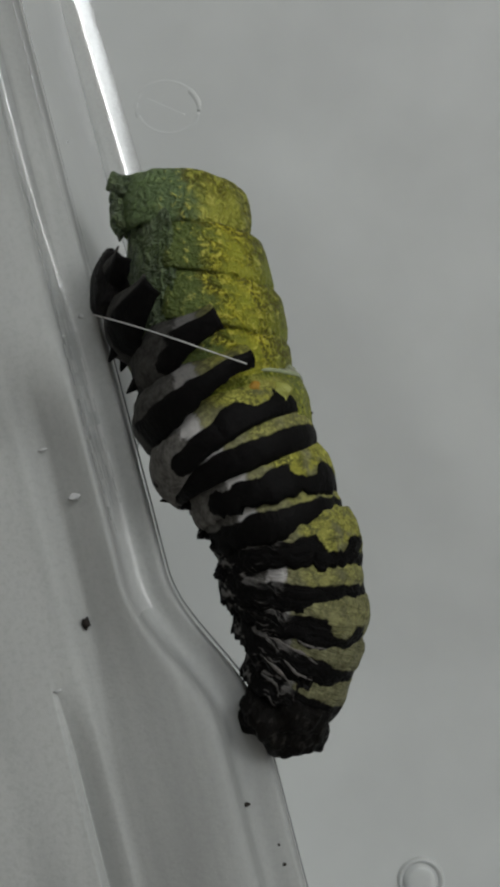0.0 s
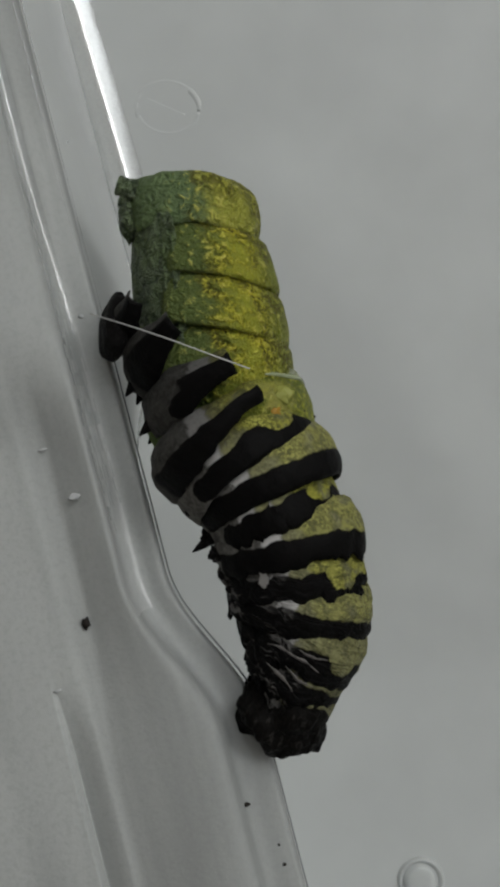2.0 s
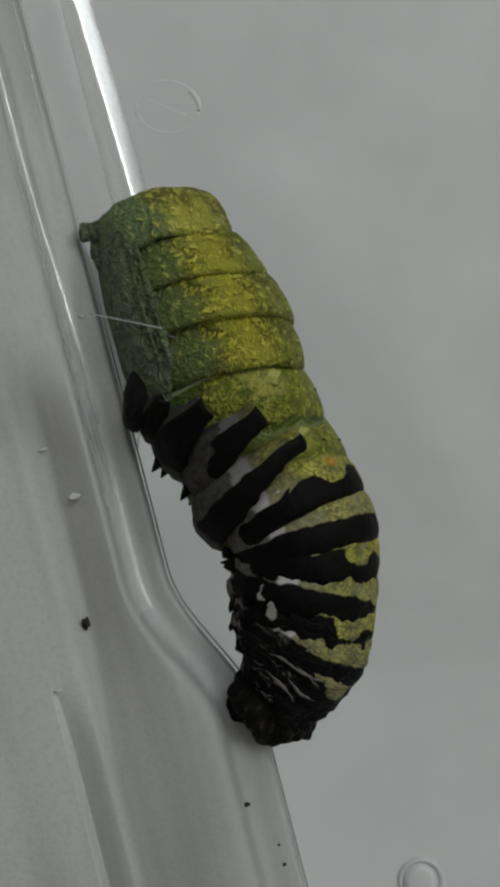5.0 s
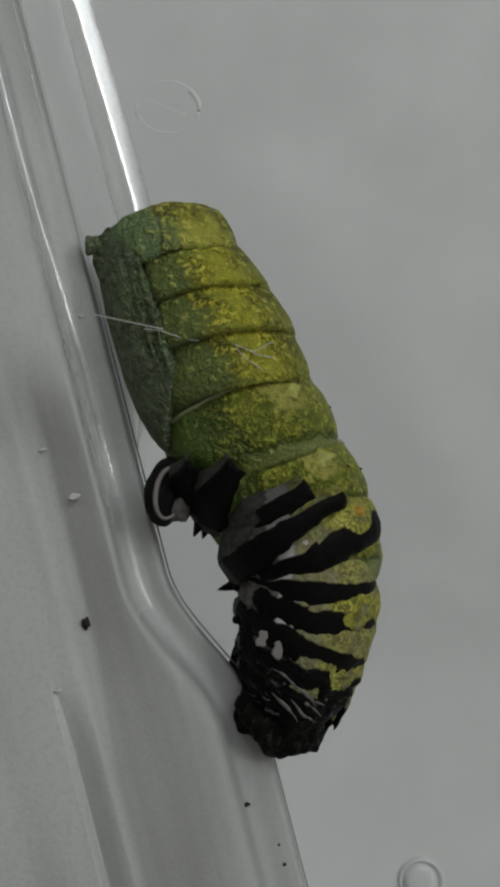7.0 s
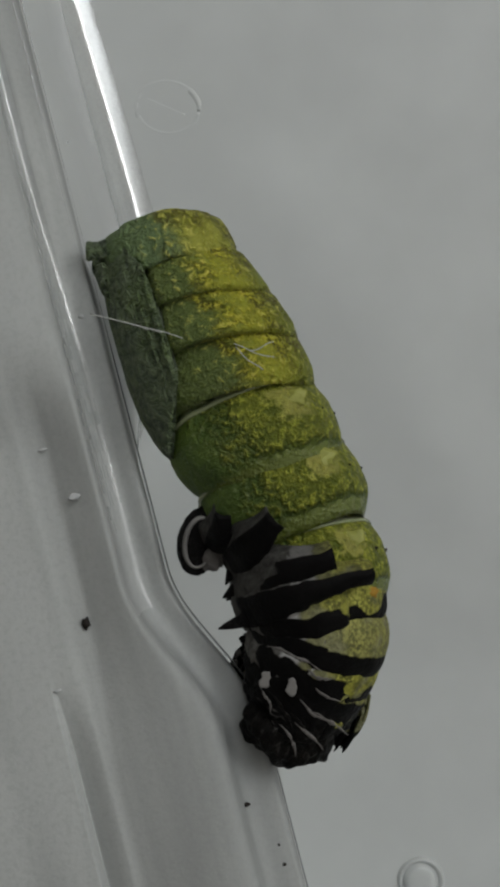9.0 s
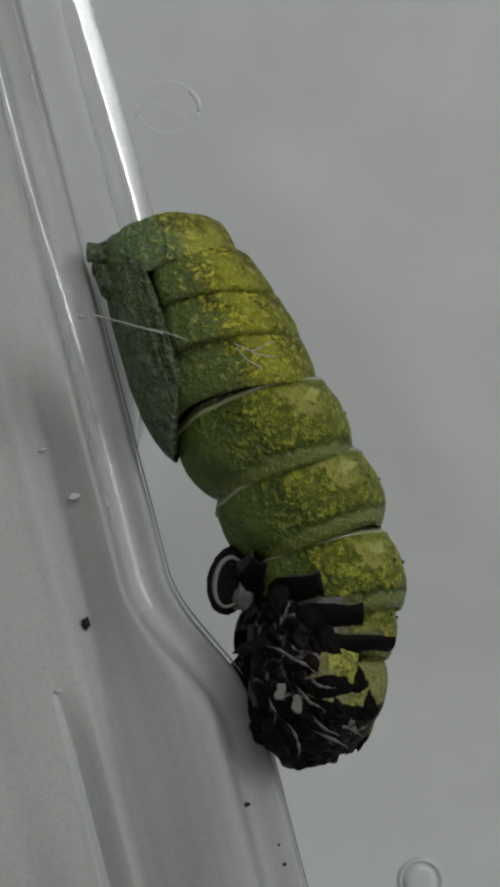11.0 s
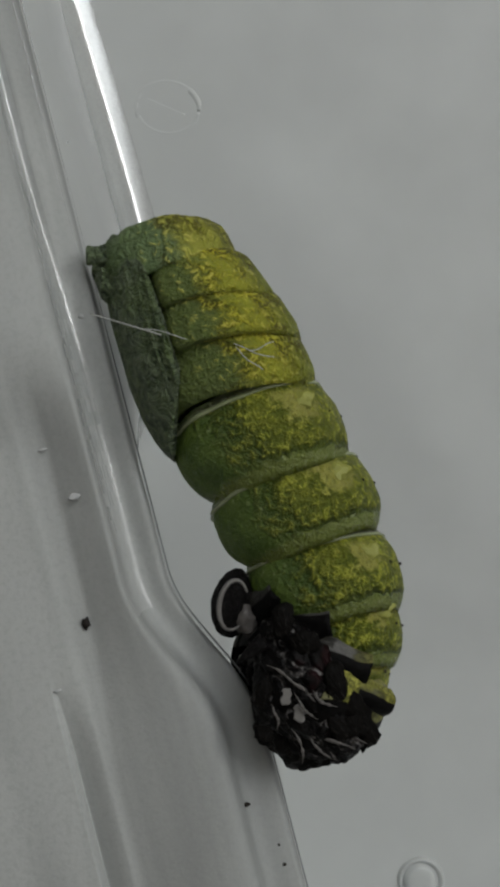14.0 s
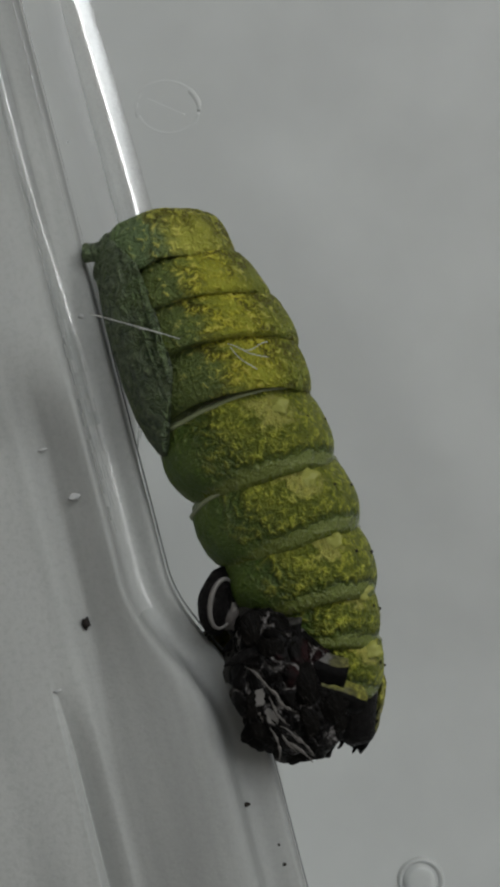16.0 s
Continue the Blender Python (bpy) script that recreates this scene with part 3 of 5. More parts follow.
def at(t, u, v, tilt=0.0, nod=-18.0, near=0.0, spin=0.0):
    """A row for a body part: grid place, tilt (counter-clockwise), nod about the crosswise axis, grid units towards the viewer."""
    m = Matrix.Translation(((u - 442) * M, (784 - v) * M, near * M)) @ pose(0, 0, 0, 0, 0, tilt) @ pose(0, 0, 0, nod - 90) @ pose(0, 0, 0, 0, 0, spin)
    return (t, m)


def moved(ob, rows):
    """Keys a part from rows of (seconds, u, v, tilt, ...)."""
    walk(ob, [at(*r) for r in rows])


BEAD = [(-0.62, 0.68), (-0.55, 0.755), (-0.46, 0.83), (-0.36, 0.898), (-0.26, 0.952), (-0.14, 0.987), (-0.02, 1.0), (0.10, 1.002), (0.20, 0.994), (0.30, 0.974), (0.38, 0.948), (0.44, 0.925), (0.47, 0.918), (0.49, 0.908), (0.50, 0.888), (0.495, 0.86),
        (0.45, 0.60), (0.0, 0.60), (-0.5, 0.60)]
DOME = [(-0.50, 0.93), (-0.42, 0.955), (-0.32, 0.975), (-0.2, 0.99), (0.0, 1.0), (0.18, 0.985), (0.30, 0.955), (0.38, 0.915), (0.44, 0.85), (0.475, 0.76), (0.49, 0.62), (0.497, 0.4), (0.50, 0.2), (0.5, 0.02),
        (0.40, 0.02), (0.0, 0.6), (-0.45, 0.8)]
BAND = [(-0.50, 0.91), (-0.44, 0.945), (-0.34, 0.975), (-0.22, 0.992), (-0.10, 1.0), (0.04, 1.0), (0.18, 0.98), (0.32, 0.935), (0.42, 0.885), (0.50, 0.835), (0.47, 0.81), (0.2, 0.93), (-0.2, 0.945), (-0.46, 0.88)]


def collar(top, low, tuck=False):
    """A thorax plate, widening from top to low; its upper rim laps over the plate above."""
    rows = [(-0.50, 0.93), (-0.46, 0.955), (-0.40, 0.975), (-0.30, 0.988), (-0.18, 0.996), (0.0, 1.0), (0.12, 0.999), (0.20, 0.994), (0.26, 0.985), (0.295, 0.972), (0.315, 0.955), (0.325, 0.93), (0.33, 0.89)]
    if tuck:                         # the hem goes in under the abdomen's lip
        rows[:5] = [(-0.56, 0.85), (-0.48, 0.90), (-0.40, 0.94), (-0.30, 0.97), (-0.18, 0.99)]
    rows = [(z, r * (low + (top - low) * (z + 0.5))) for z, r in rows]
    return rows + [(0.32, 0.62), (0.0, 0.62), (-0.46, 0.64)]


def pupa_segment(name, a, h, seed, material="abdomen", profile=BEAD, span=(-180, 180), b=0.92, rough=0.02, belly=0.0):
    if material == "head":
        rough = 0.04
    return part(name, shell(a, a * b, h, profile, span, 96, rough, seed, shear=0.12, sink=(14, 0.13) if span[0] > 0 else None, belly=belly), MAT[material], caterpillar)


def tubercles(seg, a, h, seed):
    """The pale patch and the small dark points that a segment bears on its back."""
    f = radians(128)
    part("pale_tubercle", lump(bmesh.new(), (-a * 0.985 * math.cos(f), -a * 0.92 * 0.985 * math.sin(f), h * 0.12), 15, (1.3, 0.3, 0.95), seed, 0.75, 3), MAT["yellow"], seg, "pale yellow tubercle")
    for g in (176, 150):
        f = radians(g)
        part("dark_point", lump(bmesh.new(), (-a * 0.99 * math.cos(f), -a * 0.91 * math.sin(f), -h * 0.04), 4.5, (1.2, 0.8, 0.8), seed + g, 0.4, 1), MAT["frass"], seg, "small dark point")


# name: half width, height, section
PUPA = {
    "head": (118, 104, DOME), "prothorax": (137, 112, collar(0.86, 1.058)), "mesothorax": (151, 112, collar(0.937, 1.04)), "metathorax": (153, 116, collar(0.955, 0.985, True)),
    "abdomen_a": (149, 148, BEAD), "abdomen_b": (144, 136, BEAD), "abdomen_c": (133, 132, BEAD), "abdomen_d": (106, 122, BEAD), "abdomen_e": (88, 106, BEAD),
}
pupa = {}
for i, (key, (a, h, profile)) in enumerate(PUPA.items()):
    pupa[key] = pupa_segment("pupa_" + ("head" if key == "head" else "thorax_segment" if "thorax" in key else "abdomen_segment"), a, h, i + 1, "head" if key == "head" else "abdomen" if "abdomen" in key else "thorax", profile=profile, belly=0.21 if key == "abdomen_a" else 0.12 if "abdomen" in key else 0.0, span={"prothorax": (61.5, 298.5), "mesothorax": (59.5, 300.5)}.get(key, (-180, 180)))
    if "abdomen" in key:
        tubercles(pupa[key], a, h, i)
        lip = [(0.348, 0.945), (0.358, 0.976), (0.378, 0.981), (0.40, 0.970), (0.412, 0.94), (0.38, 0.92)]
        part("joint_membrane", shell(a, a * 0.92, h, lip, n=96, rough=0.02, seed=i + 1, shear=0.12, belly=0.21 if key == "abdomen_a" else 0.12), MAT["membrane"], pupa[key], "moist pale grey-green joint membrane")
for s in (-1, 1):
    part("head_horn", lathe(bmesh.new(), (-92, s * 30 - 8, 24), (-0.97, s * 0.12, 0.22), [(-30, 40), (0, 31), (14, 24), (24, 20), (32, 20), (39, 22), (43, 20), (44.5, 3)], 14, 0.8), MAT["wing"], pupa["head"], "grey-green horned tip of the head")
part("brow", lump(bmesh.new(), (-108, -20, -22), 1, (20, 34, 34), 6, 0.5, 3), MAT["wing"], pupa["head"], "wrinkled grey-green brow")
WING = [(-0.50, 0.80), (-0.46, 0.87), (-0.40, 0.92), (-0.30, 0.97), (-0.15, 1.0), (0.0, 0.99), (0.15, 0.965), (0.30, 0.925), (0.42, 0.86), (0.50, 0.76), (0.46, 0.70), (0.15, 0.91), (-0.15, 0.95), (-0.44, 0.80)]
pupa["wing_case"] = part("wing_case", shell(164, 145, 400, WING, (-65, 65), 90, 0.022, 20, narrow=0.75, shear=0.10), MAT["wing"], caterpillar, "grey-green wing case with faint veins")
pupa["tail"] = part("tail_tip", lathe(bmesh.new(), (0, 0, 0), (0, 0, -1), [(-50, 60), (-20, 58), (10, 50), (40, 40), (60, 34), (76, 30), (86, 22), (90, 6)], 24), MAT["black"], caterpillar, "dark tail tip")

# larval skin: half width, height, pattern, degrees covered from the belly
SKIN = [
    ("b1", 150, 80, "front_plain", 60), ("b2", 164, 100, "front_plain", 76), ("b3", 170, 100, "front_scallop", 95), ("b4", 168, 96, "front_low", 118),
    ("b5", 149, 98, "upper_scallop", 180), ("b6", 145, 112, "plain", 180), ("b7", 140, 112, "scallop", 180), ("b8", 136, 112, "plain", 180),
    ("b9", 132, 112, "low_scallop", 180), ("b10", 128, 110, "low_plain", 180), ("b11", 124, 106, "rear_scallop", 180), ("b12", 113, 100, "tail_plain", 180),
    ("b13", 97, 96, "tail_plain", 180),
]
skin = {}
for i, (key, a, h, mat, cover) in enumerate(SKIN):
    if cover < 180:
        skin[key] = part("skin_band", shell(a, a * 1.05, h, BAND, (-cover, cover), 64, 0.024, 31 + i, 0.025, tongue=0.5, tatter=0.05), MAT[mat], caterpillar)
    else:
        skin[key] = part("skin_band", shell(a, a * 0.97, h, BAND, (-118, 118), 72, 0.016 if i < 7 else 0.035, 31 + i, 0.012 if i < 7 else 0.045, sink=(36, 0.17), tatter=0.02 if i < 6 else 0.10), MAT[mat], caterpillar)
        skin[key + "_back"] = part("skin_back", shell(a, a * 0.97, h, BAND, (62, 298), 72, 0.016 if i < 7 else 0.035, 31 + i, 0.012 if i < 7 else 0.045, sink=(36, 0.17), tatter=0.02 if i < 6 else 0.10), MAT[mat], caterpillar)
    if key in ("b2", "b3"):
        for s in (-1, 1):
            f = radians(14 * s)
            leg = lathe(bmesh.new(), (-a * 0.97 * math.cos(f), -a * 0.97 * math.sin(f), -6), (-0.9, -0.25 * s, -0.35), [(-8, 13), (4, 11), (12, 8), (20, 5), (28, 1.5)], 10)
            part("leg", leg, MAT["black"], skin[key], "short pointed black leg")
    if key in ("b6", "b7", "b8", "b9", "b10", "b11", "b12"):
        for s in (-1, 1):
            f = radians(17 * s)
            foot = bmesh.new()
            for q in range(3):
                lump(foot, (-a * (0.95 + 0.05 * q) * math.cos(f), -a * 0.97 * math.sin(f) - 6 * s * q, -8 + 9 * (q % 2)), 15 - 3 * q, (1, 1, 0.8), i * 3 + q, 0.5, 2)
            part("proleg", foot, MAT["black"], skin[key], "stubby black proleg")
skin["leg"] = part("leg", lathe(bmesh.new(), (46, 0, 0), (-1, 0, -0.12), [(-16, 16), (0, 14), (12, 11), (24, 8.5), (36, 5), (46, 1)], 12, 0.8), MAT["black"], caterpillar, "short pointed black leg")
skin["end"] = part("skin_end", lump(bmesh.new(), (0, 0, 0), 1, (78, 74, 78), 3, 0.30, 5), MAT["crumple"], caterpillar, "crumpled black end of the skin")
bm = lump(bmesh.new(), (0, 0, 0), 1, (82, 64, 124), 8, 0.22, 5)
for v in bm.verts:                   # deep crooked creases
    p = v.co / M
    d = 1 - 2.2 * abs(noise.noise(Vector((p.x * 0.045, p.y * 0.02, p.z * 0.022 + p.x * 0.012))))
    v.co *= 1 + 0.07 * d + 0.03 * noise.noise(p * 0.11)
skin["gathered"] = part("gathered_skin", bm, MAT["gathered"], caterpillar, "black skin gathered in plates and creases")
skin["face"] = part("head_capsule", lump(bmesh.new(), (0, 0, 0), 1, (38, 24, 58), 5, 0.12, 4), MAT["black"], caterpillar, "black head capsule with pale stripes")
bm = bmesh.new()
ring = []
for i in range(41):
    f = radians(35 + 275 * i / 40)
    x, z = 25 * math.cos(f) - 3, 43 * math.sin(f)
    ring.append(Vector((x, -24 * math.sqrt(1 - (x / 38) ** 2 - (z / 58) ** 2) - 0.5, z)) * M)
tube(bm, ring, [(2.2 + 2.6 * math.sin(math.pi * i / 40)) * M for i in range(41)])
part("pale_stripe", bm, MAT["white"], skin["face"], "grey-white stripe")
part("cheek", lump(bmesh.new(), (24, -14, -22), 1, (20, 16, 26), 9, 0.5, 3), MAT["fold"], skin["face"], "grey wrinkled cheek")

part("orange_spot", lump(bmesh.new(), (-149 * math.cos(radians(128)) * 0.97, -149 * 0.97 * math.sin(radians(128)) * 0.97, 14), 1, (11, 7, 9), 4, 0.5, 3), MAT["orange"], skin["b5_back"], "small orange spot")

# loose pale folds and patches that gather as the skin is pushed together
TILES = {"tile_a": (20, 30), "tile_b": (27, 19), "tile_c": (21, 33), "tile_d": (26, 18), "tile_e": (15, 22), "tile_f": (18, 13), "tile_g": (16, 24), "tile_h": (24, 30), "tile_i": (20, 26)}
for i, key in enumerate(("patch_a", "patch_b", *TILES)):
    w, h = TILES.get(key, (9, 14))
    bm = box(bmesh.new(), (-w * M, -1.5 * M, -h * M), (w * M, 1.5 * M, h * M))
    bmesh.ops.subdivide_edges(bm, edges=bm.edges[:], cuts=6, use_grid_fill=True)
    for v in bm.verts:
        v.co.z *= 1 - 0.3 * abs(v.co.x / (w * M)) ** 3
        v.co.x *= 0.85 + 0.3 * noise.noise(Vector((v.co.z / M * 0.06, i * 3.7, 2)))
        v.co.x += 0.25 * v.co.z * (1 - 2 * (i % 2)) + 3 * M * noise.noise(Vector((v.co.z / M * 0.15, i, 0)))
        v.co.y += (0.012 * ((v.co.x / M) ** 2 + 0.5 * (v.co.z / M) ** 2) + 2 * noise.noise(Vector((v.co.x / M * 0.1, v.co.z / M * 0.1, i)))) * M if key in TILES else 0.0
        v.co.z += 4 * M * noise.noise(Vector((v.co.x / M * 0.12, i * 5, 1)))
    skin[key] = part(*(("skin_plate", bm, MAT["crumple"], caterpillar, "black plate of the crumpled skin") if key in TILES else ("flank_patch", bm, MAT["white"], caterpillar, "grey-white patch of the flank")))
FOLDS = (("fold_a", 100, 7), ("fold_b", 58, -4), ("fold_c", 66, 4), ("fold_d", 52, -3), ("fold_g", 74, 6), ("fold_h", 50, -6), ("fold_i", 60, 8), ("fold_j", 44, 5), ("fold_e", 80, 8), ("fold_f", 46, 5))
for i, (key, length, bend) in enumerate(FOLDS):
    bm = bmesh.new()
    pts, size = [], []
    for j in range(25):
        f = j / 24
        pts.append(Vector((length * (f - 0.5), -10 * math.sin(math.pi * f), bend * math.sin(math.pi * f) + 4 * noise.noise(Vector((f * 3, i * 3.1, 0))))) * M)
        size.append((0.5 + 2.6 * math.sin(math.pi * f) * (0.7 + 1.1 * noise.noise(Vector((f * 7, i * 2.7, 4))))) * M)
    skin[key] = part("skin_fold", tube(bm, pts, size), MAT["fold"] if i < 8 else MAT["crumple"], caterpillar, "thin crumpled fold of the cast skin")

# the antenna sheaths, two ribbed cords down the edge of the wing case
for deg, size in ((62, 7.0), (55, 6.0)):
    pts = []
    for i in range(90):
        z = 0.24 - 0.46 * i / 89
        r = np.interp(z, [p[0] for p in WING[9::-1]][::-1], [p[1] for p in WING[9::-1]][::-1])
        f = radians(deg)
        pts.append((Vector((-164 * r * math.cos(f) - 0.10 * z * 400, -144 * r * math.sin(f), z * 400)) * M, size * (0.75 + 0.25 * abs(math.sin(i * 0.6)))))
    part("antenna_sheath", tube(bmesh.new(), [p for p, q in pts], [q * 0.7 * M for p, q in pts]), MAT["wing"], pupa["wing_case"], "ribbed grey-green antenna sheath")

# ---- the silk girdle ----
girdle = new("silk_girdle")
girdle.matrix_world = TURN
tagged(girdle, "thin white silk girdle holding the chrysalis to the wall", "silk thread")
ANCHOR = (165, 559)
strands = []
for f0, f1 in ((0.0, 0.37), (0.35, 1.0)):
    run = [f0 + (f1 - f0) * i / 24 for i in range(25)]
    pts = [Vector((290 * f, -2 * math.sin(3 * f), 190 * math.sin(min(f * 1.5, 1.0) * math.pi / 2))) * M for f in run]
    strands.append(part("strand", tube(bmesh.new(), pts, 1.2 * M), MAT["silk"], girdle))


for i, length in enumerate((92, 70, 58, 40)):
    pts = [Vector((length * (f / 12 - 0.5), 2 * math.sin(f * 0.5 + i), -0.0009 * (length * (f / 12 - 0.5)) ** 2)) * M for f in range(13)]
    strands.append(part("loose_strand", tube(bmesh.new(), pts, 0.8 * M), MAT["tuft"], girdle, "loose end of the silk girdle"))


def motions():
    # the loose ends come to light as the skin slides off the thorax
    for ob, (u, v, tilt) in zip(strands[2:], ((312, 604, -12), (448, 632, -18), (440, 645, -40), (462, 624, 20))):
        walk(ob, [(t, pose((u + d - 442) * M, (784 - v) * M, near * M, 0, 0, tilt)) for t, d, near in ((0, 0, 60), (3.5, 0, 60), (6, -6, 141 if u < 400 else 120), (7, 0, 141 if u < 400 else 132), (8.5, 0, 141 if u < 400 else 146), (14, 0, 141 if u < 400 else 146), (16, -10, 141 if u < 400 else 146))])
    moved(skin["leg"], [(0, 282, 880, 4, 0, 10), (1, 290, 920, 4, 0, 15), (2, 338, 970, 30, 0, 20), (2.5, 352, 972, 25, 0, 20), (3.5, 366, 972, -5, 0, 20), (6, 398, 1005, 0, 0, 20), (7, 384, 1035, 10, 0, 20), (8, 392, 1092, 12, 0, 40), (9, 386, 1096, 12, 0, 70), (11.5, 416, 1136, 14, 0, 125), (12.5, 418, 1142, 18, 0, 125), (14.5, 412, 1152, 35, 0, 125), (15, 402, 1160, 20, 0, 125), (16, 396, 1150, 20, 0, 125)])
    moved(skin["face"], [(0, 195, 510, -8, 0, 60, 125), (1, 203, 522, -8, 0, 60, 125), (1.5, 197, 540, -8, 0, 60, 125), (2, 210, 585, -8, 0, 60, 125), (2.5, 222, 628, -8, 0, 60, 122), (3, 225, 634, -8, 0, 60, 120), (3.5, 228, 642, -8, 0, 60, 118), (6, 272, 780, -8, 0, 60, 96), (6.5, 285, 825, -8, 0, 60, 62), (7, 297, 868, -8, 0, 60, 32), (7.5, 322, 893, -8, 0, 30, 25), (8, 338, 915, -8, 0, 30, 20), (9, 353, 955, -8, 0, 30, 15), (11.5, 413, 1035, -8, 0, 30, 12), (12.5, 416, 1047, -8, 0, 30, 12), (13.5, 408, 1050, -8, 0, 30, 14), (14.5, 416, 1083, -8, 0, 30, 16), (15, 388, 1093, -8, 0, 30, 20), (15.5, 389, 1083, -8, 0, 30, 25), (16, 387, 1060, -8, 0, 30, 35)])
    moved(skin["end"], [(0, 508, 1256, -20, 0, 0), (1, 505, 1254, -20, 0, 0), (1.5, 503, 1252, -20, 0, 0), (2, 503, 1256, -20, 0, 0), (2.5, 503, 1256, -20, 0, 0), (3, 503, 1256, -20, 0, 0), (3.5, 498, 1242, -20, 0, 0), (6, 486, 1234, -20, 0, 0), (6.5, 494, 1244, -20, 0, 0), (7, 500, 1256, -20, 0, 0), (7.5, 511, 1254, -20, 0, 20), (8, 514, 1264, -20, 0, 20), (9, 514, 1268, -20, 0, 20), (11.5, 536, 1267, -20, 0, 34), (12.5, 540, 1270, -20, 0, 34), (13.5, 538, 1268, -20, 0, 34), (14.5, 536, 1268, -20, 0, 34), (15, 528, 1274, -20, 0, 34), (15.5, 524, 1268, -20, 0, 34), (16, 520, 1257, -20, 0, 34)])
    moved(skin["b1"], [(0, 287, 425, 54, -10, 0), (1, 304, 442, 52, -10, 0), (1.5, 283, 460, 54, -10, 0), (2, 306, 500, 54, -10, 0), (2.5, 339, 552, 50, -10, 0), (3, 360, 564, 42, -10, 0), (3.5, 364, 580, 40, -10, 0), (6, 348, 712, 60, -10, 0), (6.5, 375, 737, 57, -10, 0), (7, 409, 781, 46, -10, 0), (7.5, 405, 767, 60, -10, 0), (8, 425, 809, 70, -10, 0), (9, 437, 842, 70, -10, 0), (11.5, 530, 956, 55, -10, -38), (12.5, 547, 983, 54, -10, -38), (13.5, 542, 993, 51, -10, -38), (14.5, 548, 1023, 45, -10, -38), (15, 533, 1069, 31, -10, -38), (15.5, 536, 1053, 35, -10, -38), (16, 544, 1074, 19, -10, -38)])
    moved(skin["b2"], [(0, 324, 515, 43, -10, 0), (1, 349, 537, 37, -10, 0), (1.5, 338, 561, 40, -10, 0), (2, 360, 581, 40, -10, 0), (2.5, 392, 633, 31, -10, 0), (3, 402, 642, 31, -10, 0), (3.5, 403, 646, 32, -10, 0), (6, 419, 760, 48, -10, 0), (6.5, 423, 765, 59, -10, 0), (7, 462, 808, 47, -10, 0), (7.5, 464, 819, 54, -10, 0), (8, 476, 851, 63, -10, 0), (9, 526, 900, 43, -10, 0), (11.5, 614, 1057, 9, -10, -38), (12.5, 624, 1076, 9, -10, -38), (13.5, 616, 1081, 10, -10, -38), (14.5, 617, 1130, 2, -10, -38), (15, 578, 1134, 7, -10, -38), (15.5, 573, 1125, 10, -10, -38), (16, 569, 1120, 7, -10, -38)])
    moved(skin["b3"], [(0, 389, 604, 28, -10, 0), (1, 408, 628, 29, -10, 0), (1.5, 395, 651, 24, -10, 0), (2, 411, 677, 28, -10, 0), (2.5, 425, 710, 27, -10, 0), (3, 433, 723, 30, -10, 0), (3.5, 445, 720, 28, -10, 0), (6, 487, 820, 43, -10, 0), (6.5, 512, 852, 36, -10, 0), (7, 540, 883, 33, -10, 0), (7.5, 543, 900, 38, -10, 0), (8, 562, 958, 21, -10, 0), (9, 572, 996, 15, -10, 0), (11.5, 625, 1116, -5, -10, -38), (12.5, 629, 1156, -16, -10, -38), (13.5, 622, 1164, -16, -10, -38), (14.5, 618, 1196, -17, -10, -38), (15, 591, 1192, -9, -10, -38), (15.5, 589, 1204, -13, -10, -38), (16, 583, 1191, -13, -10, -38)])
    moved(skin["b4"], [(0, 389, 693, 29, -10, 0), (1, 401, 721, 35, -10, 0), (1.5, 391, 735.5, 36, -10, 0), (2, 411, 759, 39, -10, 0), (2.5, 434, 789, 42, -10, 0), (3, 444, 800.5, 44, -10, 0), (3.5, 456, 796, 41, -10, 0), (6, 506, 883, 37, -10, 0), (6.5, 524, 902, 29, -10, 0), (7, 539, 924, 28, -10, 0), (7.5, 549, 939, 32, -10, 0), (8, 560, 995, 20, -10, 0), (9, 575, 1033, 12.3, -10, 0), (11.5, 609, 1159, -10, -10, -38), (12.5, 610, 1192, -22, -10, -38), (13.5, 603, 1198, -23, -10, -38), (14.5, 597, 1229, -25, -10, -38), (15, 580, 1223, -17, -10, -38), (15.5, 567, 1230, -20, -10, -38), (16, 555, 1217, -19, -10, -38)])
    moved(skin["b5"], [(0, 400, 780, 35, -18, 11, 0), (1, 414, 800, 37, -17, 11, -2), (1.5, 416, 813.5, 37, -17, 11, -2), (2, 443, 813, 35, -17, 11, -6), (2.5, 461, 833, 33, -17, 11, -11), (3, 479, 847, 37, -16, 11, -16), (3.5, 504, 849, 35, -16, 11, -14), (6, 530, 909, 23, -8, 15, -8), (6.5, 538, 921, 20, -4, 18, -7), (7, 561, 942, 21, 0, 18, -13), (7.5, 571, 956, 19, 2, 18, -16), (8, 570, 1018, 11, 3, 18, -12), (9, 579, 1053, 4.3, 3, 18, -16), (11.5, 603, 1172, -12, 4, 18, -19), (12.5, 608, 1173, -11, 4, 18, -18), (13.5, 604, 1178, -11, 4, 18, -19), (14.5, 603, 1223, -20, 5, 18, -21), (15, 586, 1221, -15, 5, 18, -23), (15.5, 581, 1230, -21, 5, 18, -35), (16, 573, 1211, -18, 5, 18, -40)])
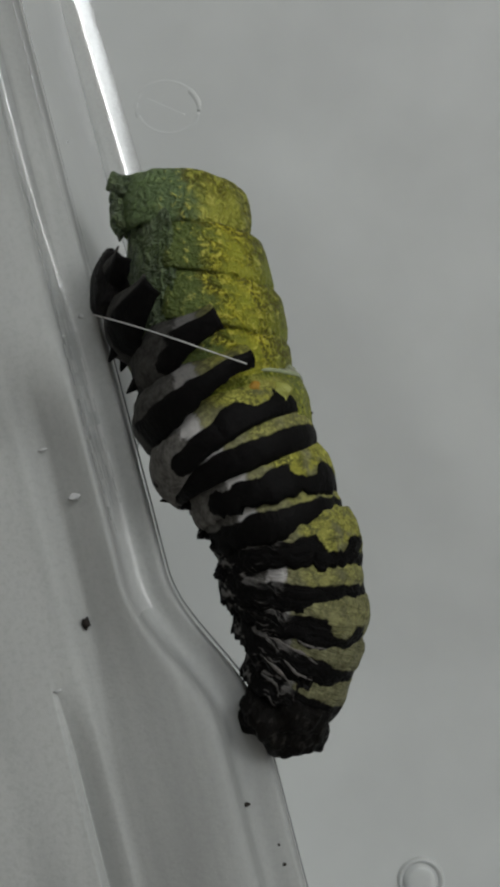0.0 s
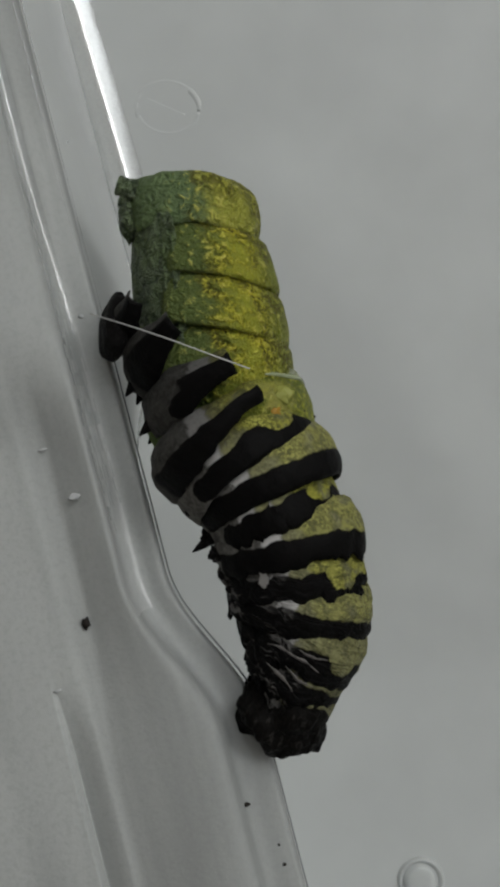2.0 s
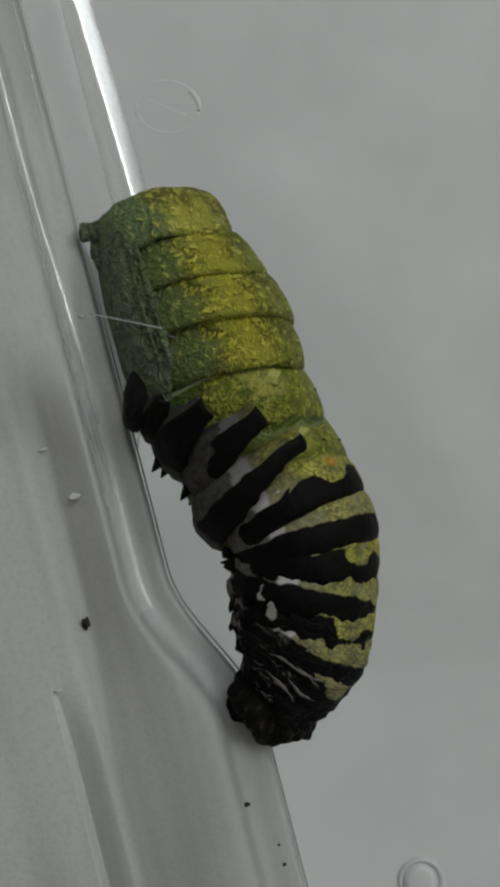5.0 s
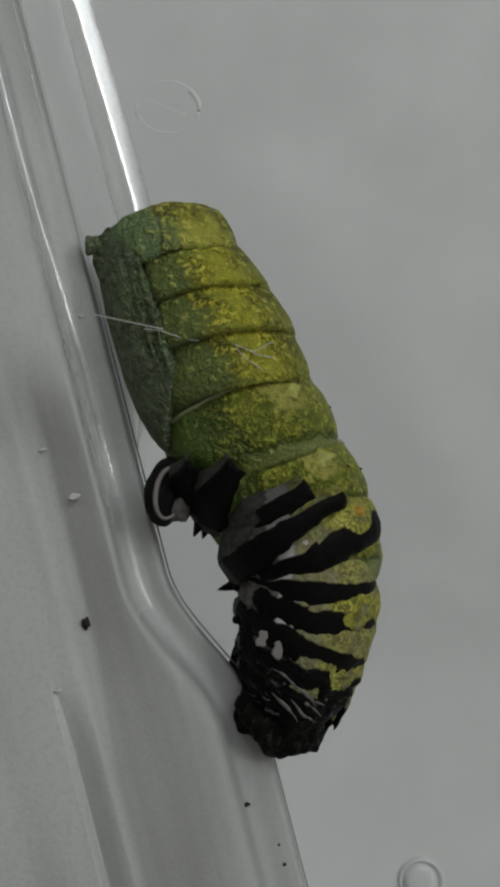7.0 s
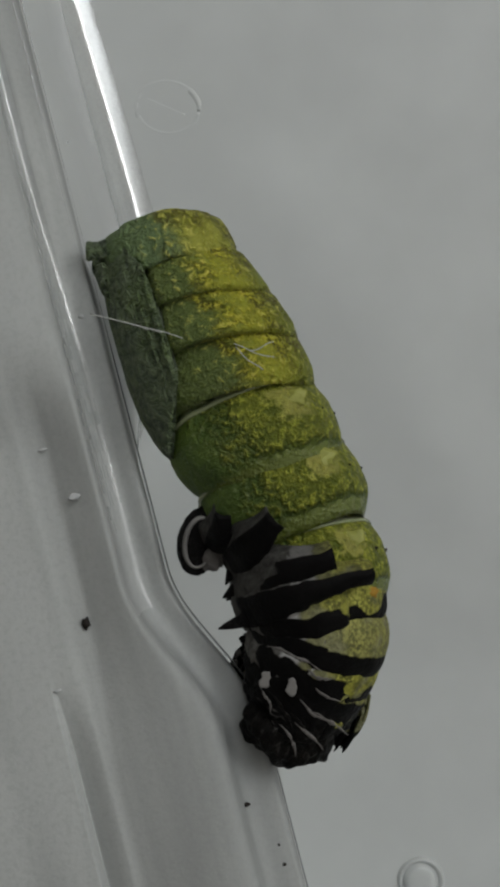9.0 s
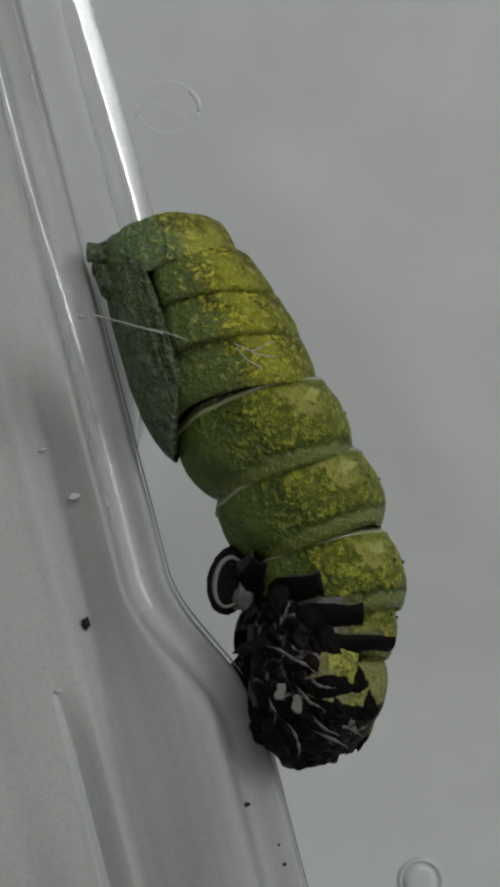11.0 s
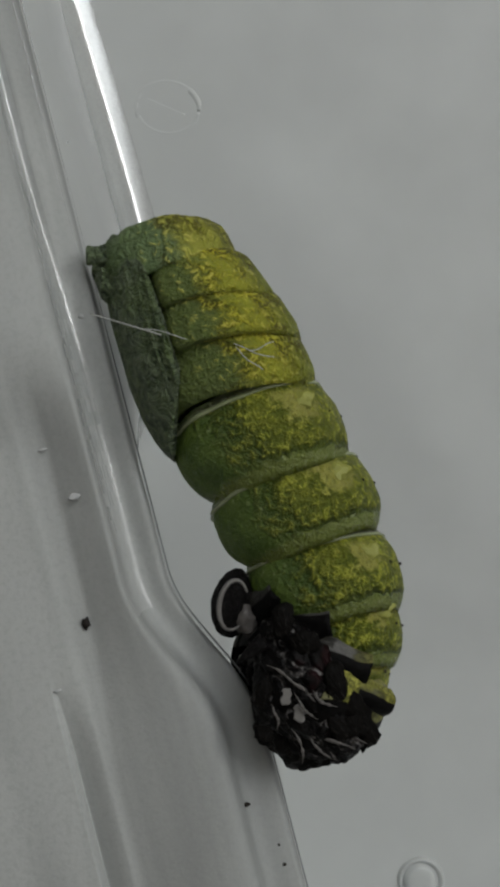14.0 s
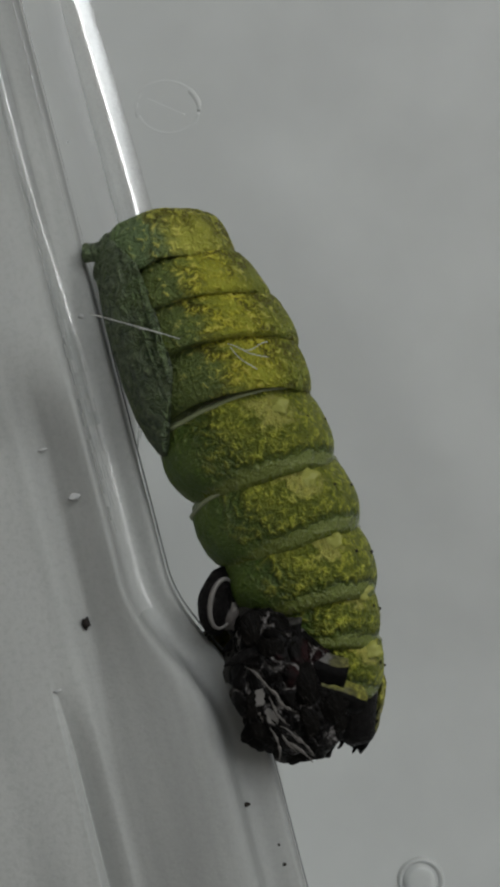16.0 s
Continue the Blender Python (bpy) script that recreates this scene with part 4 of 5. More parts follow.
    moved(skin["b5_back"], [(0, 402, 779, 35, -18, 11, 0), (1, 407, 803, 37, -17, 11, 2), (1.5, 409, 817.5, 37, -17, 11, 2), (2, 425, 823, 35, -17, 11, 6), (2.5, 433, 849, 33, -17, 11, 11), (3, 441, 873, 37, -16, 11, 16), (3.5, 469, 872, 35, -16, 11, 14), (6, 507, 918, 23, -8, 15, 8), (6.5, 518, 927, 20, -4, 18, 7), (7, 524, 952, 21, 0, 18, 13), (7.5, 525, 969, 19, 2, 18, 16), (8, 535, 1024, 11, 3, 18, 12), (9, 534, 1055, 4.3, 3, 6, 16), (11.5, 498, 1160, -12, 4, -37, 19), (12.5, 507, 1163, -11, 4, -37, 18), (13.5, 499, 1168, -11, 4, -37, 19), (14.5, 494, 1202, -20, 5, -37, 21), (15, 469, 1204, -15, 5, -32, 23), (15.5, 470, 1195, -21, 5, -82, 35), (16, 462, 1176, -18, 5, -122, 40)])
    moved(skin["b6"], [(0, 419, 795, 23, -7, 7, -1), (1, 438, 817, 28, -7, 7, -5), (1.5, 443, 834.5, 27, -7, 7, 0), (2, 472, 838, 25, -8, 7, -5), (2.5, 499, 853, 25, -8, 7, -8), (3, 510, 866.5, 24, -8, 7, -11), (3.5, 534, 862, 22, -8, 7, -17), (6, 547, 971, 12, -9, 10, -5), (6.5, 547, 979, 8, -6, 12, -6), (7, 573, 1005, -1, -2, 12, -19), (7.5, 580, 1004, 1, 0, 12, -21), (8, 581, 1070, -10, 3, 12, -10), (9, 586, 1107, -15.3, 3, 12, -14), (11.5, 588, 1200, -14, 4, 12, -17), (12.5, 593, 1197, -12, 4, 12, -15), (13.5, 591, 1203, -14, 4, 12, -16), (14.5, 593, 1239, -21, 5, 12, -22), (15, 582, 1239, -18, 5, 12, -22), (15.5, 577, 1246, -22, 5, 12, -34), (16, 573, 1232, -21, 5, 12, -41)])
    moved(skin["b6_back"], [(0, 415, 797, 23, -7, 7, 1), (1, 425, 824, 28, -7, 7, 5), (1.5, 445, 834.5, 27, -7, 7, 0), (2, 460, 844, 25, -8, 7, 5), (2.5, 479, 863, 25, -8, 7, 8), (3, 481, 881.5, 24, -8, 7, 11), (3.5, 490, 885, 22, -8, 7, 17), (6, 531, 973, 12, -9, 10, 5), (6.5, 529, 982, 8, -6, 12, 6), (7, 519, 1008, -1, -2, 12, 19), (7.5, 520, 1011, 1, 0, 12, 21), (8, 551, 1069, -10, 3, 12, 10), (9, 545, 1100, -15.3, 3, 12, 14), (11.5, 542, 1189, -14, 4, 12, 17), (12.5, 552, 1188, -12, 4, 12, 15), (13.5, 546, 1192, -14, 4, 12, 16), (14.5, 535, 1216, -21, 5, 12, 22), (15, 515, 1219, -18, 5, 12, 22), (15.5, 485, 1210, -22, 5, -58, 34), (16, 470, 1192, -21, 5, -98, 41)])
    moved(skin["b7"], [(0, 467, 854, 15, -12, 4, -5), (1, 501, 869, 14, -11, 4, -18), (1.5, 490, 875.5, 20, -11, 4, -15), (2, 502, 894, 20, -11, 4, -15), (2.5, 516, 905, 17, -11, 4, -12), (3, 524, 919, 15, -10, 4, -9), (3.5, 550, 915, 9, -10, 4, -11), (6, 550, 1010, -7, -2, 5, -7), (6.5, 555, 1020, -12, 0, 6, -8), (7, 560, 1045, -20, 2, 6, -9), (7.5, 570, 1050, -15, 3, 6, -14), (8, 570, 1106, -20, 5, 6, -7), (9, 572, 1152, -27, 5, 6, -13), (11.5, 583, 1228, -18, 5, 6, -19), (12.5, 588, 1222, -16, 6, 6, -17), (13.5, 586, 1225, -16, 6, 6, -18), (14.5, 588, 1253, -23, 6, 6, -23), (15, 578, 1257, -21, 6, 6, -22), (15.5, 574, 1261, -23, 6, 6, -35), (16, 572, 1247, -22, 6, 6, -42)])
    moved(skin["b7_back"], [(0, 452, 859, 15, -12, 4, 5), (1, 454, 883, 14, -11, 4, 18), (1.5, 451, 891.5, 20, -11, 4, 15), (2, 464, 908, 20, -11, 4, 15), (2.5, 484, 917, 17, -11, 4, 12), (3, 499, 928, 15, -10, 4, 9), (3.5, 519, 922, 9, -10, 4, 11), (6, 531, 1008, -7, -2, 5, 7), (6.5, 531, 1017, -12, 0, 6, 8), (7, 535, 1040, -20, 2, 6, 9), (7.5, 530, 1047, -15, 3, 6, 14), (8, 550, 1103, -20, 5, 6, 7), (9, 537, 1140, -27, 5, 6, 13), (11.5, 534, 1213, -18, 5, 6, 19), (12.5, 544, 1209, -16, 6, 6, 17), (13.5, 539, 1211, -16, 6, 6, 18), (14.5, 531, 1229, -23, 6, 6, 23), (15, 514, 1236, -21, 6, 6, 22), (15.5, 462, 1225, -23, 6, 6, 35), (16, 429, 1206, -22, 6, 6, 42)])
    moved(skin["b8"], [(0, 494, 899, 17, -10, 0, -11), (1, 500, 921, 15, -9, 0, -9), (1.5, 495, 926.5, 15, -9, 0, -4), (2, 513, 952, 11, -9, 0, -1), (2.5, 528, 962, 6, -9, 0, -1), (3, 534, 974, 8, -8, 0, -3), (3.5, 542, 977, 4, -8, 0, -5), (6, 543, 1062, -20, 0, 0, -2), (6.5, 550, 1076.5, -23, 2, 0, -5), (7, 552, 1092, -27, 3, 0, -8), (7.5, 561, 1104, -21, 4, 0, -11), (8, 568, 1156, -23, 6, 0, -12), (9, 567, 1182, -24.7, 6, 0, -16), (11.5, 580, 1248, -20, 6, 0, -22), (12.5, 585, 1243, -19, 6, 0, -19), (13.5, 583, 1246, -19, 6, 0, -21), (14.5, 585, 1263, -23, 6, 0, -25), (15, 577, 1268, -21, 6, 0, -25), (15.5, 573, 1270, -23, 6, 0, -36), (16, 572, 1257, -22, 6, 0, -43)])
    moved(skin["b8_back"], [(0, 466, 911, 17, -10, 0, 11), (1, 476, 930, 15, -9, 0, 9), (1.5, 484, 930.5, 15, -9, 0, 4), (2, 508, 953, 11, -9, 0, 1), (2.5, 525, 963, 6, -9, 0, 1), (3, 525, 976, 8, -8, 0, 3), (3.5, 528, 978, 4, -8, 0, 5), (6, 535, 1060, -20, 0, 0, 2), (6.5, 536, 1072.5, -23, 2, 0, 5), (7, 532, 1085, -27, 3, 0, 8), (7.5, 533, 1096, -21, 4, 0, 11), (8, 537, 1145, -23, 6, 0, 12), (9, 527, 1166, -24.7, 6, 0, 16), (11.5, 525, 1228, -20, 6, 0, 22), (12.5, 536, 1226, -19, 6, 0, 19), (13.5, 531, 1228, -19, 6, 0, 21), (14.5, 525, 1237, -23, 6, 0, 25), (15, 508, 1244, -21, 6, 0, 25), (15.5, 460, 1233, -23, 6, 0, 36), (16, 429, 1216, -22, 6, 0, 43)])
    moved(skin["b9"], [(0, 513, 958, 2, -9, -4, -1), (1, 517, 978, 3, -8, -4, -5), (1.5, 517, 988, 3, -8, -4, -7), (2, 529, 1013, -1, -7, -4, -4), (2.5, 545, 1021, -7, -7, -4, -4), (3, 548, 1040.5, -9, -6, -4, -3), (3.5, 552, 1029, -15, -6, -4, -2), (6, 537, 1125, -25, 0, -5, -4), (6.5, 543, 1149, -31, 2, -6, -9), (7, 548, 1146, -26, 3, -6, -11), (7.5, 554, 1161.5, -24, 4, -6, -14), (8, 564, 1194, -25, 6, -6, -18), (9, 563, 1215, -26.7, 6, -6, -21), (11.5, 578, 1258, -21, 6, -6, -26), (12.5, 583, 1253, -19, 6, -6, -24), (13.5, 582, 1255, -19, 6, -6, -24), (14.5, 585, 1266, -22, 6, -6, -29), (15, 576, 1271, -21, 6, -6, -30), (15.5, 573, 1271, -22, 6, -6, -39), (16, 571, 1258, -20, 6, -6, -45)])
    moved(skin["b9_back"], [(0, 509, 958, 2, -9, -4, 1), (1, 503, 979, 3, -8, -4, 5), (1.5, 498, 990, 3, -8, -4, 7), (2, 517, 1014, -1, -7, -4, 4), (2.5, 535, 1020, -7, -7, -4, 4), (3, 538, 1039.5, -9, -6, -4, 3), (3.5, 545, 1027, -15, -6, -4, 2), (6, 526, 1121, -25, 0, -5, 4), (6.5, 521, 1138, -31, 2, -6, 9), (7, 520, 1135, -26, 3, -6, 11), (7.5, 518, 1147.5, -24, 4, -6, 14), (8, 520, 1177, -25, 6, -6, 18), (9, 515, 1193, -26.7, 6, -6, 21), (11.5, 515, 1234, -21, 6, -6, 26), (12.5, 526, 1233, -19, 6, -6, 24), (13.5, 523, 1235, -19, 6, -6, 24), (14.5, 515, 1239, -22, 6, -6, 29), (15, 497, 1243, -21, 6, -6, 30), (15.5, 456, 1234, -22, 6, -6, 39), (16, 426, 1219, -20, 6, -6, 45)])
    moved(skin["b10"], [(0, 516, 1015, -4, -1, -7, 0), (1, 523, 1032, -8, 0, -7, 0), (1.5, 523, 1042, -11, 0, -7, -1), (2, 535, 1061, -14, 1, -7, 0), (2.5, 550, 1071, -19, 1, -7, -1), (3, 549, 1096, -21, 2, -7, -2), (3.5, 552, 1085, -25, 2, -7, -3), (6, 533, 1157, -27, 4, -10, -8), (6.5, 542, 1182, -30.7, 5, -12, -17), (7, 549, 1193, -26.3, 5, -12, -21), (7.5, 554, 1201, -24, 6, -12, -24), (8, 565, 1230, -26.7, 6, -12, -29), (9, 565, 1244, -27, 6, -12, -28), (11.5, 578, 1266, -21, 6, -12, -33), (12.5, 582, 1265, -20, 6, -12, -31), (13.5, 580, 1266, -20, 6, -12, -31), (14.5, 584, 1271, -21, 6, -12, -36), (15, 576, 1277, -23, 6, -12, -36), (15.5, 574, 1274, -21, 6, -12, -42), (16, 571, 1263, -20, 6, -12, -48)])
    moved(skin["b10_back"], [(0, 515, 1015, -4, -1, -7, 0), (1, 520, 1032, -8, 0, -7, 0), (1.5, 518, 1041, -11, 0, -7, 1), (2, 533, 1060, -14, 1, -7, 0), (2.5, 545, 1070, -19, 1, -7, 1), (3, 544, 1094, -21, 2, -7, 2), (3.5, 544, 1082, -25, 2, -7, 3), (6, 514, 1149, -27, 4, -10, 8), (6.5, 503, 1161, -30.7, 5, -12, 17), (7, 501, 1170, -26.3, 5, -12, 21), (7.5, 499, 1178, -24, 6, -12, 24), (8, 500, 1199, -26.7, 6, -12, 29), (9, 502, 1212, -27, 6, -12, 28), (11.5, 503, 1237, -21, 6, -12, 33), (12.5, 510, 1239, -20, 6, -12, 31), (13.5, 508, 1240, -20, 6, -12, 31), (14.5, 502, 1239, -21, 6, -12, 36), (15, 486, 1243, -23, 6, -12, 36), (15.5, 451, 1237, -21, 6, -12, 42), (16, 421, 1222, -20, 6, -12, 48)])
    moved(skin["b11"], [(0, 526, 1065, -19, 0, -11, 0), (1, 529, 1083, -25, 1, -11, 0), (1.5, 528, 1092.5, -29, 1, -11, -2), (2, 545, 1121, -28, 2, -11, -5), (2.5, 554, 1139, -28, 2, -11, -7), (3, 554, 1153, -30, 2, -11, -8), (3.5, 555, 1134, -32, 3, -11, -9), (6, 534, 1187, -28.7, 4, -15, -16), (6.5, 543, 1206, -29, 5, -18, -26), (7, 552, 1212, -24, 5, -18, -28), (7.5, 558, 1217, -21, 6, -18, -32), (8, 568, 1244, -26, 6, -18, -37), (9, 567, 1256, -28, 6, -18, -35), (11.5, 579, 1272, -22, 6, -18, -40), (12.5, 582, 1274, -21, 6, -18, -39), (13.5, 580, 1274, -21, 6, -18, -39), (14.5, 583, 1275, -21, 6, -18, -41), (15, 576, 1280, -23, 6, -18, -41), (15.5, 575, 1275, -20, 6, -18, -47), (16, 571, 1266, -20, 6, -18, -52)])
    moved(skin["b11_back"], [(0, 534, 1067, -19, 0, -11, 0), (1, 530, 1083, -25, 1, -11, 0), (1.5, 524, 1090.5, -29, 1, -11, 2), (2, 532, 1116, -28, 2, -11, 5), (2.5, 537, 1131, -28, 2, -11, 7), (3, 536, 1146, -30, 2, -11, 8), (3.5, 534, 1126, -32, 3, -11, 9), (6, 498, 1169, -28.7, 4, -15, 16), (6.5, 488, 1176, -29, 5, -18, 26), (7, 491, 1185, -24, 5, -18, 28), (7.5, 487, 1188, -21, 6, -18, 32), (8, 489, 1206, -26, 6, -18, 37), (9, 492, 1216, -28, 6, -18, 35), (11.5, 492, 1237, -22, 6, -18, 40), (12.5, 497, 1240, -21, 6, -18, 39), (13.5, 494, 1241, -21, 6, -18, 39), (14.5, 492, 1240, -21, 6, -18, 41), (15, 477, 1242, -23, 6, -18, 41), (15.5, 445, 1238, -20, 6, -18, 47), (16, 416, 1224, -20, 6, -18, 52)])
    moved(skin["b12"], [(0, 523, 1123, -27, 2, -14, 0), (1, 526, 1132, -28, 2, -14, 0), (1.5, 526, 1143, -32, 3, -14, -2), (2, 544, 1179, -32, 3, -14, -17), (2.5, 549, 1200, -31, 3, -14, -18), (3, 550, 1208.5, -28.7, 4, -14, -19), (3.5, 551, 1175, -25.3, 4, -14, -16), (6, 531, 1217, -28, 5, -20, -24), (6.5, 537, 1228, -29, 5, -24, -31), (7, 547, 1234, -25, 6, -24, -33), (7.5, 553, 1236, -24, 6, -24, -36), (8, 563, 1257, -25, 6, -24, -42), (9, 562, 1268, -28, 6, -24, -40), (11.5, 571, 1276, -21, 6, -24, -43), (12.5, 575, 1279, -22, 6, -24, -42), (13.5, 573, 1278, -21, 6, -24, -43), (14.5, 575, 1277, -20, 6, -24, -44), (15, 568, 1283, -23, 6, -24, -44), (15.5, 567, 1276, -19, 6, -24, -48), (16, 565, 1268, -20, 6, -24, -53)])
    moved(skin["b12_back"], [(0, 532, 1127, -27, 2, -14, 0), (1, 529, 1133, -28, 2, -14, 0), (1.5, 521, 1140, -32, 3, -14, 2), (2, 511, 1163, -32, 3, -14, 17), (2.5, 515, 1181, -31, 3, -14, 18), (3, 513, 1189.5, -28.7, 4, -14, 19), (3.5, 518, 1160, -25.3, 4, -14, 16), (6, 484, 1193, -28, 5, -20, 24), (6.5, 478, 1195, -29, 5, -24, 31), (7, 483, 1204, -25, 6, -24, 33), (7.5, 481, 1204, -24, 6, -24, 36), (8, 482, 1219, -25, 6, -24, 42), (9, 485, 1227, -28, 6, -24, 40), (11.5, 485, 1242, -21, 6, -24, 43), (12.5, 490, 1246, -22, 6, -24, 42), (13.5, 487, 1246, -21, 6, -24, 43), (14.5, 486, 1244, -20, 6, -24, 44), (15, 472, 1246, -23, 6, -24, 44), (15.5, 444, 1243, -19, 6, -24, 48), (16, 417, 1229, -20, 6, -24, 53)])
    moved(skin["b13"], [(0, 526, 1197, -28, 4, -18, 0), (1, 525, 1205, -31, 4, -18, -3), (1.5, 527, 1211, -29, 4, -18, -8), (2, 535, 1245, -34, 4, -18, -22), (2.5, 540, 1246, -33, 4, -18, -22), (3, 541, 1248, -30, 4, -18, -24), (3.5, 539, 1228, -33, 4, -18, -19), (6, 523, 1238, -27, 5, -25, -27), (6.5, 527, 1247, -27, 5, -30, -32), (7, 535, 1256, -27, 5, -30, -32), (7.5, 540, 1254, -25, 5, -30, -35), (8, 553, 1267, -23, 5, -30, -42), (9, 553, 1274, -24, 5, -30, -42), (11.5, 560, 1278, -21, 5, -30, -45), (12.5, 563, 1281, -20, 6, -30, -44), (13.5, 562, 1280, -20, 6, -30, -45), (14.5, 563, 1278, -19, 6, -30, -45), (15, 556, 1284, -22, 6, -30, -45), (15.5, 554, 1277, -18, 6, -30, -46), (16, 551, 1269, -19, 6, -30, -52)])
    moved(skin["b13_back"], [(0, 525, 1196, -28, 4, -18, 0), (1, 519, 1202, -31, 4, -18, 3), (1.5, 513, 1203, -29, 4, -18, 8), (2, 501, 1222, -34, 4, -18, 22), (2.5, 504, 1223, -33, 4, -18, 22), (3, 501, 1225, -30, 4, -18, 24), (3.5, 509, 1209, -33, 4, -18, 19), (6, 477, 1215, -27, 5, -25, 27), (6.5, 474, 1219, -27, 5, -30, 32), (7, 482, 1230, -27, 5, -30, 32), (7.5, 480, 1226, -25, 5, -30, 35), (8, 481, 1236, -23, 5, -30, 42), (9, 482, 1242, -24, 5, -30, 42), (11.5, 481, 1248, -21, 5, -30, 45), (12.5, 486, 1252, -20, 6, -30, 44), (13.5, 483, 1251, -20, 6, -30, 45), (14.5, 483, 1251, -19, 6, -30, 45), (15, 470, 1253, -22, 6, -30, 45), (15.5, 447, 1251, -18, 6, -30, 46), (16, 421, 1238, -19, 6, -30, 52)])
    moved(pupa["head"], [(0, 326, 374, -4, -9, -10, 0), (0.5, 334, 372, -4, -9, -10, 2), (1, 340, 369, -3, -10, -10, 4), (1.5, 338, 356, -4, -10, -10, -6), (2, 342, 379, -3, -10, -10, -1), (2.5, 330, 392, -2, -10, -10, 6), (3, 332, 394, 0, -11, -10, 8), (3.5, 320, 396, 4, -11, -10, 8), (6, 284, 436, 17, -16, 0, -16), (6.5, 290, 444, 17, -16, 0, -9), (7, 298, 444, 15, -16, 0, -3), (7.5, 298, 446, 15, -16, 0, -2), (8, 295, 458, 15, -16, 0, -2), (8.5, 295, 461, 15, -16, 0, -2), (9, 298, 456, 15, -16, 0, -1), (11.5, 299, 463, 14, -16, 0, 0), (12, 303, 464, 14, -16, 0, 0), (12.5, 301, 466, 14, -16, 0, 0), (13, 304, 468, 14, -16, 0, 0), (13.5, 299, 466, 14, -16, 0, -1), (14, 298, 466, 14, -16, 0, -1), (14.5, 303, 476, 13, -16, 0, -1), (15, 292, 460, 13, -16, 0, -8), (15.5, 293, 455, 13, -16, 0, -12), (16, 294, 453, 13, -16, 0, -11)])
    moved(pupa["prothorax"], [(0, 345, 456, -6, -9, -10, 0), (0.5, 351, 457, -6, -9, -10, 2), (1, 355, 453, -5, -10, -10, 4), (1.5, 357, 444, -6, -10, -10, -6), (2, 354, 463, -5, -10, -10, -1), (2.5, 350, 474, -4, -10, -10, 6), (3, 351, 474, -2, -11, -10, 8), (3.5, 342, 469, 2, -11, -10, 8), (6, 325, 503, 17, -16, 0, -16), (6.5, 325, 509, 17, -16, 0, -9), (7, 327, 511, 15, -16, 0, -3), (7.5, 328, 510, 15, -16, 0, -2), (8, 327, 519, 15, -16, 0, -2), (8.5, 328, 522, 15, -16, 0, -2), (9, 329, 519, 15, -16, 0, -1), (11.5, 340, 519, 14, -16, 0, 0), (12, 343, 521, 14, -16, 0, 0), (12.5, 339, 521, 14, -16, 0, 0), (13, 339, 526, 14, -16, 0, 0), (13.5, 339, 524, 14, -16, 0, -1), (14, 336, 522, 14, -16, 0, -1), (14.5, 337, 535, 13, -16, 0, -1), (15, 327, 530, 13, -16, 0, -8), (15.5, 330, 528, 13, -16, 0, -12), (16, 332, 522, 13, -16, 0, -11)])
    moved(pupa["mesothorax"], [(0, 356, 545, -7, -9, -10, 0), (0.5, 360, 550, -7, -9, -10, 2), (1, 362, 544, -6, -10, -10, 4), (1.5, 366, 539, -7, -10, -10, -6), (2, 358, 554, -6, -10, -10, -1), (2.5, 362, 563, -5, -10, -10, 6), (3, 362, 561, -3, -11, -10, 8), (3.5, 356, 549, 1, -11, -10, 8), (6, 356, 575, 17, -16, 0, -16), (6.5, 356, 584, 17, -16, 0, -9), (7, 358, 590, 15, -16, 0, -3), (7.5, 359, 586, 15, -16, 0, -2), (8, 359, 593, 15, -16, 0, -2), (8.5, 360, 596, 15, -16, 0, -2), (9, 362, 595, 15, -16, 0, -1), (11.5, 371, 596, 14, -16, 0, 0), (12, 375, 597, 14, -16, 0, 0), (12.5, 371, 593, 14, -16, 0, 0), (13, 371, 599, 14, -16, 0, 0), (13.5, 369, 599, 14, -16, 0, -1), (14, 368, 594, 14, -16, 0, -1), (14.5, 367, 613, 13, -16, 0, -1), (15, 356, 611, 13, -16, 0, -8), (15.5, 361, 605, 13, -16, 0, -12), (16, 364, 597, 13, -16, 0, -11)])
    moved(pupa["metathorax"], [(0, 370, 630, -7, -9, -10, 0), (0.5, 373, 635, -7, -9, -10, 2), (1, 375, 632, -6, -10, -10, 4), (1.5, 382, 628, -7, -10, -10, -6), (2, 373, 640, -6, -10, -10, -1), (2.5, 382, 650, -5, -10, -10, 6), (3, 385, 642, -3, -11, -10, 8), (3.5, 383, 622, 1, -11, -10, 8), (6, 389, 652, 17, -16, 0, -16), (6.5, 391, 662, 17, -16, 0, -9), (7, 394, 667, 15, -16, 0, -3), (7.5, 397, 662, 15, -16, 0, -2), (8, 399, 670, 15, -16, 0, -2), (8.5, 402, 674, 15, -16, 0, -2), (9, 401, 670, 15, -16, 0, -1), (11.5, 406, 667, 14, -16, 0, 0), (12, 410, 670, 14, -16, 0, 0), (12.5, 406, 664, 14, -16, 0, 0), (13, 408, 670, 14, -16, 0, 0), (13.5, 402, 671, 14, -16, 0, -1), (14, 403, 668, 14, -16, 0, -1), (14.5, 400, 689, 13, -16, 0, -1), (15, 389, 690, 13, -16, 0, -8), (15.5, 393, 684, 13, -16, 0, -12), (16, 397, 674, 13, -16, 0, -11)])
